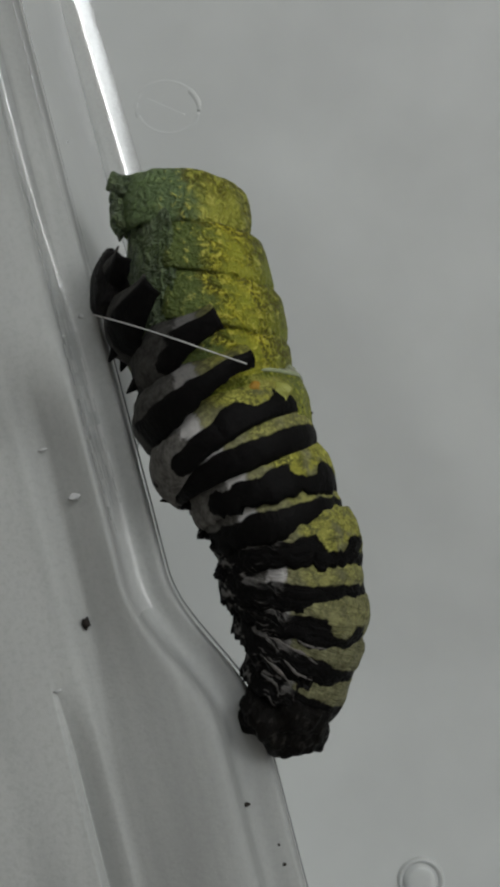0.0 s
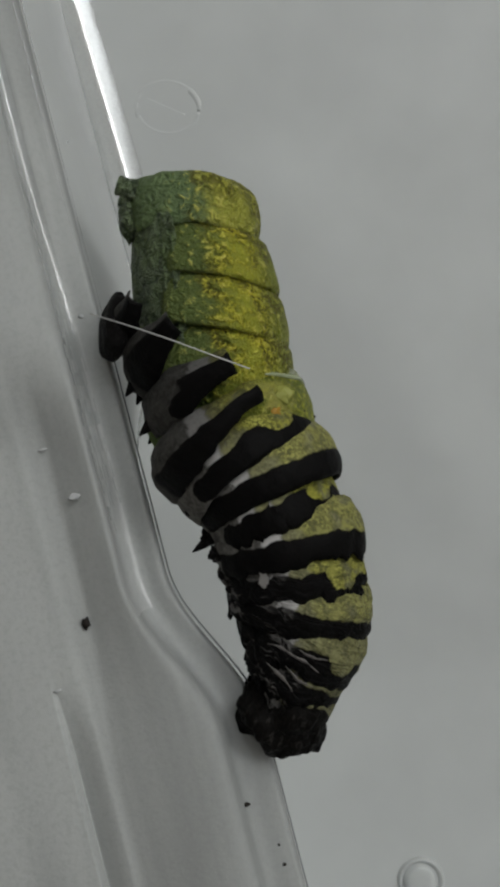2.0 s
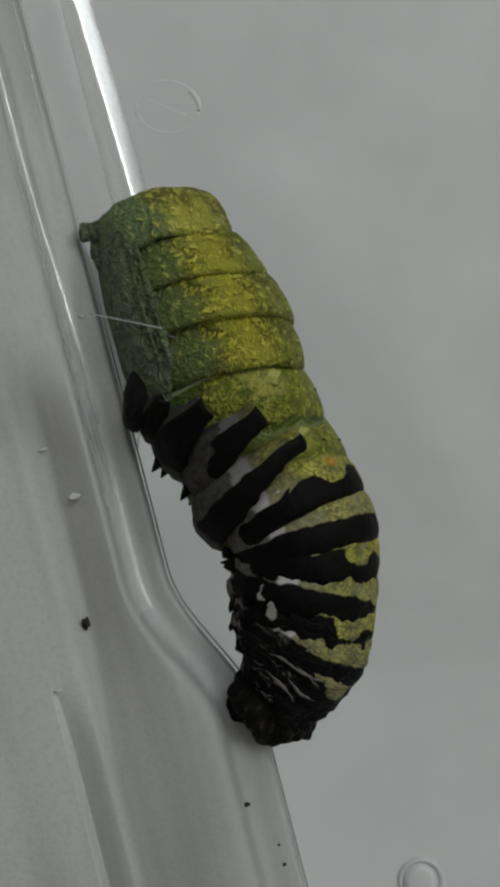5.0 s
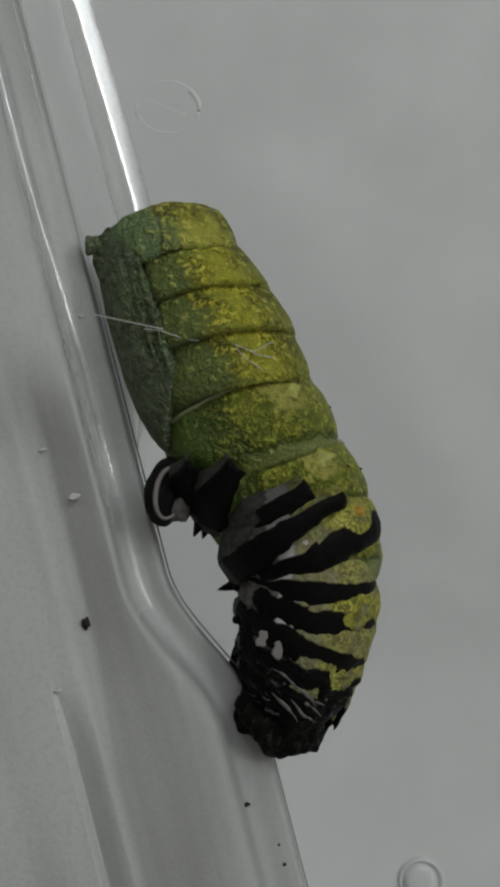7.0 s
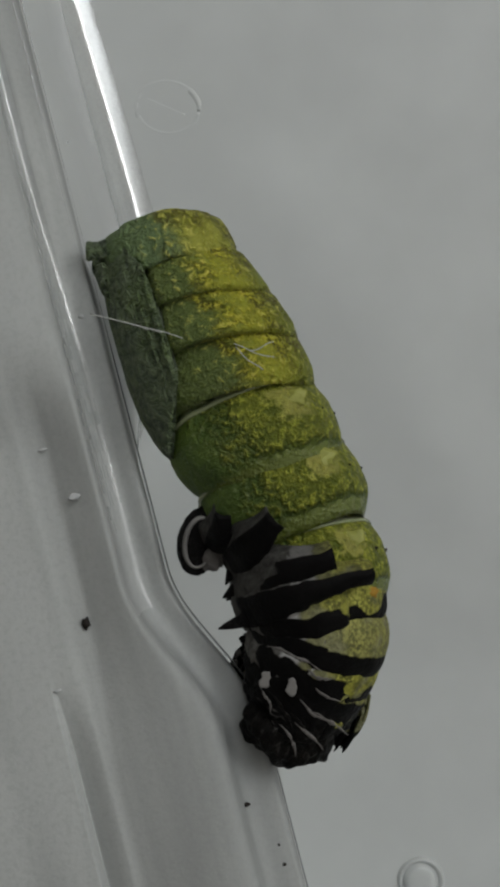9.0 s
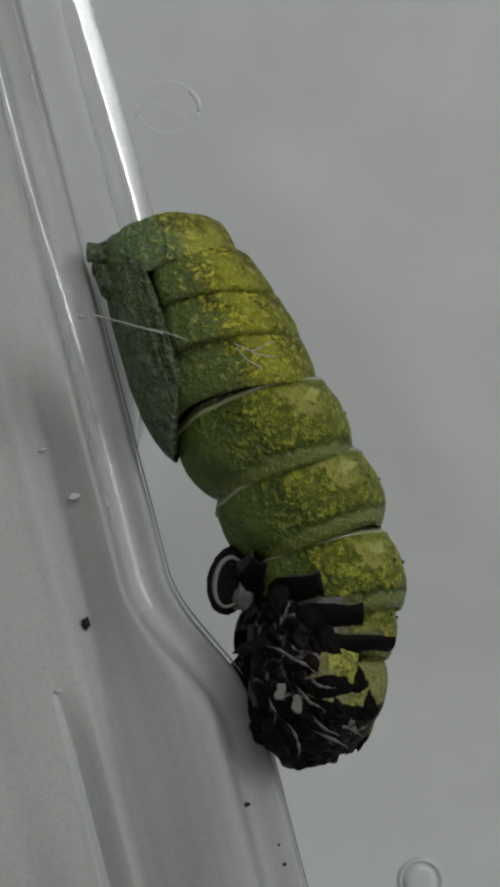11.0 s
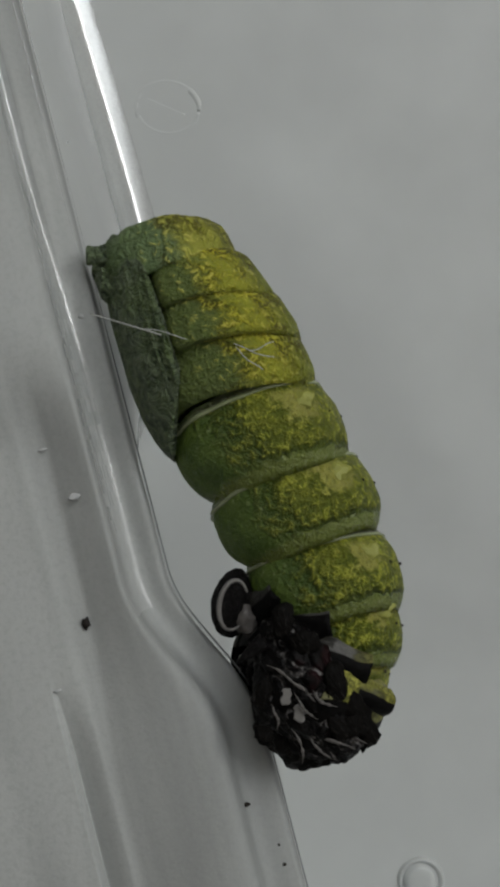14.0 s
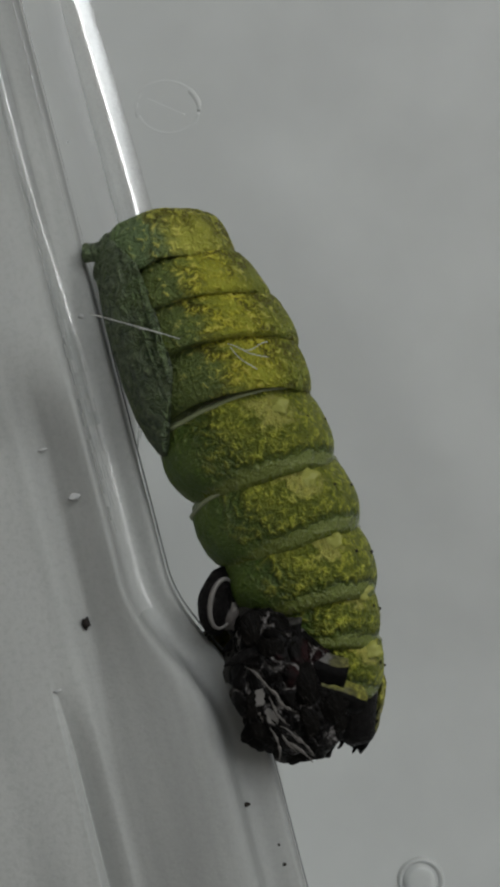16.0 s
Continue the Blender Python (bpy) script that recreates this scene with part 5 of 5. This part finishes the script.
    moved(pupa["abdomen_a"], [(0, 402, 736, 4, -9, -10, 0), (0.5, 407, 741, 4, -9, -10, 2), (1, 411, 738, 5, -10, -10, 4), (1.5, 414, 734, 4, -10, -10, -6), (2, 407, 746, 5, -10, -10, -1), (2.5, 421, 756, 6, -10, -10, 6), (3, 427, 748, 8, -11, -10, 8), (3.5, 417, 728, 12, -11, -10, 8), (6, 432, 759, 24, -16, 0, -16), (6.5, 440, 765, 24, -16, 0, -9), (7, 444, 775, 22, -16, 0, -3), (7.5, 447, 769, 22, -16, 0, -2), (8, 449, 776, 22, -16, 0, -2), (8.5, 451, 782, 22, -16, 0, -2), (9, 451, 784, 22, -16, 0, -1), (11.5, 471, 781, 21, -16, 0, 0), (12, 469, 787, 21, -16, 0, 0), (12.5, 468, 777, 21, -16, 0, 0), (13, 466, 785, 21, -16, 0, 0), (13.5, 462, 787, 21, -16, 0, -1), (14, 462, 787, 21, -16, 0, -1), (14.5, 457, 805, 20, -16, 0, -1), (15, 434, 809, 20, -16, 0, -8), (15.5, 435, 803, 20, -16, 0, -12), (16, 438, 795, 20, -16, 0, -11)])
    moved(pupa["abdomen_b"], [(0, 414, 792, 10, -9, -28, 0), (0.5, 419, 797, 10, -9, -28, 2), (1, 423, 794, 11, -10, -28, 4), (1.5, 422, 790, 10, -10, -28, -6), (2, 419, 802, 11, -10, -28, -1), (2.5, 433, 812, 12, -10, -28, 6), (3, 439, 804, 14, -11, -28, 8), (3.5, 437, 784, 18, -11, -28, 8), (6, 503, 878, 26, -16, 0, -16), (6.5, 509, 882, 26, -16, 0, -9), (7, 505, 886, 24, -16, 0, -3), (7.5, 509, 887, 24, -16, 0, -2), (8, 509, 884, 24, -16, 0, -2), (8.5, 509, 884, 24, -16, 0, -2), (9, 505, 883, 24, -16, 0, -1), (11.5, 539, 902, 23, -16, 0, 0), (12, 533, 902, 23, -16, 0, 0), (12.5, 539, 900, 23, -16, 0, 0), (13, 529, 896, 23, -16, 0, 0), (13.5, 529, 910, 23, -16, 0, -1), (14, 527, 907, 23, -16, 0, -1), (14.5, 527, 923, 22, -16, 0, -1), (15, 491, 928, 22, -16, 0, -8), (15.5, 489, 918, 22, -16, 0, -12), (16, 491, 912, 22, -16, 0, -11)])
    moved(pupa["abdomen_c"], [(0, 426, 820, 16, -9, -36, 0), (0.5, 431, 825, 16, -9, -36, 2), (1, 435, 822, 17, -10, -36, 4), (1.5, 422, 818, 16, -10, -36, -6), (2, 431, 830, 17, -10, -36, -1), (2.5, 445, 840, 18, -10, -36, 6), (3, 451, 832, 20, -11, -36, 8), (3.5, 449, 812, 24, -11, -36, 8), (6, 533, 968, 19, -16, 0, -16), (6.5, 537, 973, 19, -16, 0, -9), (7, 539, 976, 17, -16, 0, -3), (7.5, 541, 980, 17, -16, 0, -2), (8, 547, 990, 17, -16, 0, -2), (8.5, 557, 1008, 17, -16, 0, -2), (9, 553, 1008, 17, -16, 0, -1), (11.5, 588, 1029, 16, -16, 0, 0), (12, 589, 1029, 16, -16, 0, 0), (12.5, 587, 1017, 16, -16, 0, 0), (13, 579, 1017, 16, -16, 0, 0), (13.5, 580, 1039, 16, -16, 0, -1), (14, 577, 1030, 16, -16, 0, -1), (14.5, 585, 1047, 15, -16, 0, -1), (15, 533, 1041, 15, -16, 0, -8), (15.5, 528, 1021, 15, -16, 0, -12), (16, 530, 1010, 15, -16, 0, -11)])
    moved(pupa["abdomen_d"], [(0, 531, 1080, -10, -9, -40, 0), (0.5, 533, 1080, -10, -9, -40, 2), (1, 535, 1080, -9, -10, -40, 4), (1.5, 529, 1080, -10, -10, -40, -6), (2, 533, 1080, -9, -10, -40, -1), (2.5, 538, 1080, -8, -10, -40, 6), (3, 541, 1080, -6, -11, -40, 8), (3.5, 541, 1080, -2, -11, -40, 8), (6, 549, 1070, -1, -16, -30), (6.5, 556, 1073, -1, -16, -30), (7, 546, 1075, -1, -16), (7.5, 550, 1075, -1, -16), (8, 558, 1077, -1, -16), (8.5, 564, 1083, -1, -16), (9, 566, 1085, -1, -16), (11.5, 606, 1105, 5, -16), (12, 615, 1117, 5, -16), (12.5, 612, 1111, 5, -16), (13, 600, 1107, 5, -16), (13.5, 604, 1117, 5, -16), (14, 603, 1111, 5, -16), (14.5, 612, 1133, 5, -16), (15, 570, 1113, 5, -16), (15.5, 568, 1089, 5, -16), (16, 564, 1081, 5, -16)])
    moved(pupa["abdomen_e"], [(0, 524, 1165, -20, -9, -30, 0), (0.5, 526, 1165, -20, -9, -30, 2), (1, 528, 1165, -19, -10, -30, 4), (1.5, 522, 1165, -20, -10, -30, -6), (2, 526, 1165, -19, -10, -30, -1), (2.5, 531, 1165, -18, -10, -30, 6), (3, 534, 1165, -16, -11, -30, 8), (3.5, 534, 1165, -12, -11, -30, 8), (6, 532, 1145, -12, -16, -20), (6.5, 539, 1147, -12, -16, -20), (7, 547, 1150, -12, -16, -20), (7.5, 555, 1155, -12, -16, -20), (8, 565, 1160, -12, -16, -20), (8.5, 572, 1165, -12, -16, -20), (9, 575, 1167, -12, -16, -20), (11.5, 597, 1170, -6, -16), (12, 607, 1180, -6, -16), (12.5, 605, 1175, -6, -16), (13, 597, 1173, -6, -16), (13.5, 597, 1177, -6, -16), (14, 599, 1179, -6, -16), (14.5, 613, 1201, -6, -16), (15, 583, 1200, -6, -16), (15.5, 595, 1187, -6, -16), (16, 591, 1163, -6, -16)])
    moved(pupa["tail"], [(0, 500, 1220, -30, -9, -10, 0), (0.5, 502, 1220, -30, -9, -10, 2), (1, 504, 1220, -29, -10, -10, 4), (1.5, 498, 1220, -30, -10, -10, -6), (2, 502, 1220, -29, -10, -10, -1), (2.5, 507, 1220, -28, -10, -10, 6), (3, 510, 1220, -26, -11, -10, 8), (3.5, 510, 1220, -22, -11, -10, 8), (6, 505, 1205, -20, -16), (6.5, 510, 1210, -20, -16), (7, 517, 1215, -20, -16), (7.5, 523, 1218, -20, -16), (8, 535, 1225, -20, -16), (8.5, 543, 1230, -20, -16), (9, 545, 1230, -20, -16), (11.5, 577, 1228, -20, -16), (12, 585, 1235, -20, -16), (12.5, 585, 1230, -20, -16), (13, 579, 1230, -20, -16), (13.5, 579, 1232, -20, -16), (14, 581, 1234, -20, -16), (14.5, 595, 1250, -20, -16), (15, 600, 1255, -5, -16), (15.5, 625, 1256, 8, -16), (16, 617, 1226, 12, -16)])
    moved(pupa["wing_case"], [(0, 388, 528, 0, -3, -10, 0), (0.5, 394, 526, 0, -3, -10, 2), (1, 398, 523, 1, -3, -10, 4), (1.5, 398, 510, 0, -3, -10, -6), (2, 397, 533, 1, -3, -10, -1), (2.5, 393, 546, 2, -3, -10, 6), (3, 394, 548, 4, -3, -10, 8), (3.5, 385, 550, 8, -3, -10, 8), (6, 354, 582, 13, -4), (6.5, 358, 586, 13, -4), (7, 362, 582, 13, -4), (7.5, 365, 586, 13, -4), (8, 365, 594, 13, -4), (8.5, 367, 596, 13, -4), (9, 368, 594, 13, -4), (11.5, 374, 594, 13, -4), (12, 377, 594, 13, -4), (12.5, 374, 594, 13, -4), (13, 376, 596, 13, -4), (13.5, 372, 596, 13, -4), (14, 371, 594, 13, -4), (14.5, 370, 610, 13, -4), (15, 360, 598, 13, -4), (15.5, 358, 594, 13, -4), (16, 359, 592, 13, -4)])
    moved(skin["patch_a"], [(0, 446, 930, -10, 0, 100), (1, 450, 934, -10, 0, 102), (2, 455, 965, -10, 0, 105), (3, 470, 985, -10, 0, 112), (3.5, 472, 992, -10, 0, 114), (6, 460, 1072, -5, 0, 108), (7, 462, 1110, -5, 0, 119), (8, 464, 1150, 0, 0, 130), (9, 467, 1176, 0, 0, 132), (11.5, 494, 1192, 0, 0, 158), (13, 494, 1197, 0, 0, 158), (14.5, 504, 1202, 5, 0, 158), (15, 488, 1212, 5, 0, 158), (15.5, 478, 1208, 8, 0, 150), (16, 458, 1202, 12, 0, 150)])
    moved(skin["patch_b"], [(0, 455, 985, -15, 0, 104), (1, 456, 990, -15, 0, 105), (2, 465, 1012, -15, 0, 110), (3, 474, 1035, -15, 0, 114), (3.5, 474, 1040, -15, 0, 115), (6, 482, 1092, -20, 0, 118), (7, 488, 1128, -25, 0, 128), (8, 500, 1165, -25, 0, 138), (9, 511, 1187, -25, 0, 138), (11.5, 520, 1214, -15, 0, 158), (13, 523, 1218, -10, 0, 158), (14.5, 520, 1235, -5, 0, 158), (15, 506, 1242, 0, 0, 158), (15.5, 494, 1240, 5, 0, 158), (16, 477, 1232, 8, 0, 156)])
    moved(skin["tile_a"], [(0, 520, 1120, 0, 0, 20), (6, 520, 1140, 0, 0, 20), (8, 545, 1155, 10, 0, 20), (9, 540, 1160, 20, 0, 25), (11.5, 482, 1038, 8, 0, 138), (13, 484, 1047, 12, 0, 138), (14.5, 500, 1101, 15, 0, 138), (15, 463, 1116, 17, 0, 138), (15.5, 454, 1110, 18, 0, 138), (16, 443, 1092, 20, 0, 138)])
    moved(skin["tile_b"], [(0, 520, 1120, 0, 0, 20), (6, 520, 1140, 0, 0, 20), (8, 545, 1155, 10, 0, 20), (9, 540, 1160, 20, 0, 25), (11.5, 542, 1065, -25, 0, 152), (13, 523, 1092, 20, 0, 152), (14.5, 536, 1128, 10, 0, 152), (15, 500, 1144, 7, 0, 152), (15.5, 492, 1141, 3, 0, 152), (16, 482, 1124, 0, 0, 152)])
    moved(skin["tile_c"], [(0, 520, 1120, 0, 0, 20), (6, 520, 1140, 0, 0, 20), (8, 545, 1155, 10, 0, 20), (9, 540, 1160, 20, 0, 25), (11.5, 575, 1112, 35, 0, 160), (13, 573, 1148, 28, 0, 160), (14.5, 586, 1191, 25, 0, 160), (15, 552, 1204, 25, 0, 160), (15.5, 542, 1198, 25, 0, 160), (16, 534, 1178, 25, 0, 160)])
    moved(skin["tile_d"], [(0, 520, 1120, 0, 0, 20), (6, 520, 1140, 0, 0, 20), (8, 545, 1155, 10, 0, 20), (9, 540, 1160, 20, 0, 25), (11.5, 622, 1182, 15, 0, 148), (13, 613, 1205, 15, 0, 148), (14.5, 608, 1263, 20, 0, 148), (15, 582, 1264, 23, 0, 148), (15.5, 580, 1246, 27, 0, 148), (16, 580, 1214, 30, 0, 148)])
    moved(skin["tile_e"], [(0, 520, 1120, 0, 0, 20), (6, 520, 1140, 0, 0, 20), (8, 545, 1155, 10, 0, 20), (9, 540, 1160, 20, 0, 25), (11.5, 468, 1205, 10, 0, 150), (13, 465, 1210, 5, 0, 150), (14.5, 462, 1190, 0, 0, 150), (15, 452, 1198, 3, 0, 150), (15.5, 452, 1207, 7, 0, 150), (16, 448, 1215, 10, 0, 150)])
    moved(skin["tile_f"], [(0, 520, 1120, 0, 0, 20), (6, 520, 1140, 0, 0, 20), (8, 545, 1155, 10, 0, 20), (9, 540, 1160, 20, 0, 25), (11.5, 464, 1262, -10, 0, 150), (13, 466, 1258, -10, 0, 150), (14.5, 464, 1262, -10, 0, 150), (15, 461, 1260, -7, 0, 150), (15.5, 461, 1258, -3, 0, 150), (16, 458, 1256, 0, 0, 150)])
    moved(skin["tile_g"], [(0, 520, 1120, 0, 0, 20), (6, 520, 1140, 0, 0, 20), (8, 545, 1155, 10, 0, 20), (9, 540, 1160, 20, 0, 25), (11.5, 598, 1240, 40, 0, 150), (13, 592, 1246, 40, 0, 150), (14.5, 575, 1262, 50, 0, 150), (15, 547, 1272, 47, 0, 150), (15.5, 542, 1263, 43, 0, 150), (16, 540, 1240, 40, 0, 150)])
    moved(skin["tile_h"], [(0, 520, 1120, 0, 0, 20), (6, 520, 1140, 0, 0, 20), (8, 545, 1155, 10, 0, 20), (9, 540, 1160, 20, 0, 25), (11.5, 618, 1174, 20, 0, 146), (13, 613, 1192, 20, 0, 146), (14.5, 606, 1232, 25, 0, 146), (15, 576, 1244, 25, 0, 146), (15.5, 574, 1236, 25, 0, 146), (16, 570, 1215, 25, 0, 146)])
    moved(skin["tile_i"], [(0, 520, 1120, 0, 0, 20), (6, 520, 1140, 0, 0, 20), (8, 545, 1155, 10, 0, 20), (9, 540, 1160, 20, 0, 25), (11.5, 648, 1232, 35, 0, 122), (13, 644, 1242, 35, 0, 122), (14.5, 628, 1274, 40, 0, 122), (15, 595, 1280, 40, 0, 122), (15.5, 592, 1267, 40, 0, 122), (16, 585, 1240, 40, 0, 122)])
    moved(skin["gathered"], [(0, 520, 1120, 0, 0, 20), (6, 520, 1140, 0, 0, 20), (8, 545, 1155, 10, 0, 20), (9, 540, 1160, 20, 0, 25), (11.5, 540, 1178, 30, 0, 88), (13, 542, 1186, 30, 0, 88), (14.5, 542, 1204, 32, 0, 88), (15, 523, 1200, 31, 0, 88), (15.5, 519, 1196, 31, 0, 88), (16, 506, 1192, 30, 0, 88)])
    moved(skin["fold_a"], [(0, 510, 1130, -27, 0, 117), (3, 515, 1145, -30, 0, 118), (3.5, 515, 1145, -30, 0, 118), (6, 516, 1180, -38, 0, 118), (7, 515, 1190, -40, 0, 128), (8, 520, 1200, -40, 0, 138), (9, 515, 1140, -24, 0, 138), (11.5, 512, 1140, -30, 0, 162), (13, 511, 1155, -31, 0, 162), (14.5, 505, 1190, -40, 0, 162), (15, 488, 1200, -42, 0, 162), (15.5, 478, 1195, -45, 0, 161), (16, 468, 1185, -45, 0, 156)])
    moved(skin["fold_b"], [(0, 522, 1162, -36, 0, 117), (3, 525, 1175, -38, 0, 118), (3.5, 525, 1175, -38, 0, 118), (6, 530, 1215, -42, 0, 118), (7, 532, 1228, -42, 0, 128), (8, 545, 1240, -40, 0, 138), (9, 548, 1225, -38, 0, 138), (11.5, 540, 1200, -40, 0, 158), (13, 536, 1200, -45, 0, 158), (14.5, 530, 1228, -50, 0, 158), (15, 520, 1238, -52, 0, 158), (15.5, 505, 1230, -55, 0, 158), (16, 490, 1222, -55, 0, 158)])
    moved(skin["fold_c"], [(0, 488, 1165, -48, 0, 117), (3, 492, 1175, -50, 0, 118), (3.5, 492, 1175, -50, 0, 118), (6, 495, 1205, -50, 0, 118), (7, 500, 1222, -50, 0, 128), (8, 520, 1255, -48, 0, 138), (9, 540, 1268, -45, 0, 138), (11.5, 582, 1274, -25, 0, 138), (13, 588, 1276, -22, 0, 133), (14.5, 580, 1284, -20, 0, 140), (15, 562, 1288, -22, 0, 156), (15.5, 535, 1284, -30, 0, 158), (16, 520, 1285, -40, 0, 158)])
    moved(skin["fold_d"], [(0, 545, 1120, -18, 0, 117), (3, 548, 1140, -22, 0, 118), (3.5, 548, 1140, -22, 0, 118), (6, 540, 1195, -35, 0, 118), (7, 545, 1205, -35, 0, 128), (8, 560, 1212, -35, 0, 138), (9, 570, 1200, -30, 0, 129), (11.5, 565, 1262, -40, 0, 154), (13, 560, 1276, -48, 0, 158), (14.5, 552, 1284, -45, 0, 158), (15, 538, 1286, -45, 0, 158), (15.5, 525, 1290, -50, 0, 158), (16, 505, 1270, -55, 0, 158)])
    moved(skin["fold_e"], [(0, 455, 1080, -20, 0, 104), (3, 460, 1095, -30, 0, 108), (3.5, 460, 1100, -30, 0, 108), (6, 455, 1140, -40, 0, 106), (7, 462, 1160, -45, 0, 119), (8, 475, 1195, -50, 0, 136), (9, 490, 1225, -55, 0, 138), (11.5, 494, 1250, -55, 0, 158), (13, 504, 1255, -60, 0, 158), (14.5, 502, 1270, -60, 0, 158), (15, 489, 1280, -60, 0, 158), (15.5, 482, 1270, -60, 0, 153), (16, 472, 1260, -60, 0, 148)])
    moved(skin["fold_f"], [(0, 470, 1120, -40, 0, 112), (3, 475, 1130, -45, 0, 115), (3.5, 475, 1130, -45, 0, 115), (6, 475, 1170, -50, 0, 116), (7, 480, 1190, -50, 0, 128), (8, 500, 1225, -50, 0, 138), (9, 520, 1245, -50, 0, 138), (11.5, 540, 1255, -55, 0, 158), (13, 550, 1258, -55, 0, 158), (14.5, 545, 1275, -50, 0, 158), (15, 530, 1282, -50, 0, 158), (15.5, 510, 1270, -55, 0, 158), (16, 490, 1255, -55, 0, 158)])
    moved(skin["fold_g"], [(0, 520, 1150, -30, 0, 60), (6, 520, 1200, -35, 0, 60), (8, 560, 1245, -32, 0, 120), (9, 575, 1250, -30, 0, 124), (11.5, 600, 1258, -20, 0, 122), (13, 604, 1262, -18, 0, 118), (14.5, 596, 1282, -15, 0, 126), (15, 572, 1290, -20, 0, 147), (15.5, 545, 1282, -30, 0, 158), (16, 520, 1270, -38, 0, 158)])
    moved(skin["fold_h"], [(0, 500, 1140, -30, 0, 60), (6, 500, 1180, -35, 0, 60), (8, 540, 1195, -25, 0, 120), (9, 560, 1165, -15, 0, 138), (11.5, 560, 1175, -22, 0, 162), (13, 566, 1180, -28, 0, 157), (14.5, 560, 1215, -30, 0, 162), (15, 548, 1225, -30, 0, 162), (15.5, 520, 1215, -35, 0, 162), (16, 500, 1205, -40, 0, 162)])
    moved(skin["fold_i"], [(0, 510, 1160, -40, 0, 60), (6, 510, 1200, -45, 0, 60), (8, 500, 1250, -60, 0, 120), (9, 505, 1275, -62, 0, 138), (11.5, 515, 1270, -70, 0, 158), (13, 520, 1275, -70, 0, 158), (14.5, 518, 1285, -70, 0, 158), (15, 508, 1292, -70, 0, 158), (15.5, 495, 1285, -70, 0, 158), (16, 482, 1275, -70, 0, 158)])
    moved(skin["fold_j"], [(0, 480, 1120, -40, 0, 60), (6, 480, 1160, -45, 0, 60), (8, 470, 1200, -60, 0, 115), (9, 468, 1210, -65, 0, 132), (11.5, 480, 1225, -75, 0, 152), (13, 482, 1230, -75, 0, 153), (14.5, 482, 1240, -75, 0, 153), (15, 468, 1250, -75, 0, 149), (15.5, 466, 1242, -75, 0, 144), (16, 456, 1235, -75, 0, 139)])
    # the strand turns about its anchor; its far length sinks into the body
    turns = [(0, -20, 0, 0), (1, -19, 0, 0), (1.5, -22, 0, 0), (2, -21, 2, 2), (2.5, -22, 4, 5), (3, -15, 8, 14), (3.5, -12, 10, 24), (6, -16, 14, 60), (7, -15, 14, 62), (9, -17, 14, 62), (12.5, -18, 14, 62), (14.5, -19, 14, 62), (16, -18, 14, 62)]
    for length, col in zip(strands[:2], (2, 3)):
        walk(length, [(r[0], pose((ANCHOR[0] - 442) * M, (784 - ANCHOR[1]) * M, 40 * M, 0, 0, r[1]) @ pose(0, 0, 0, 0, r[col])) for r in turns])


motions()
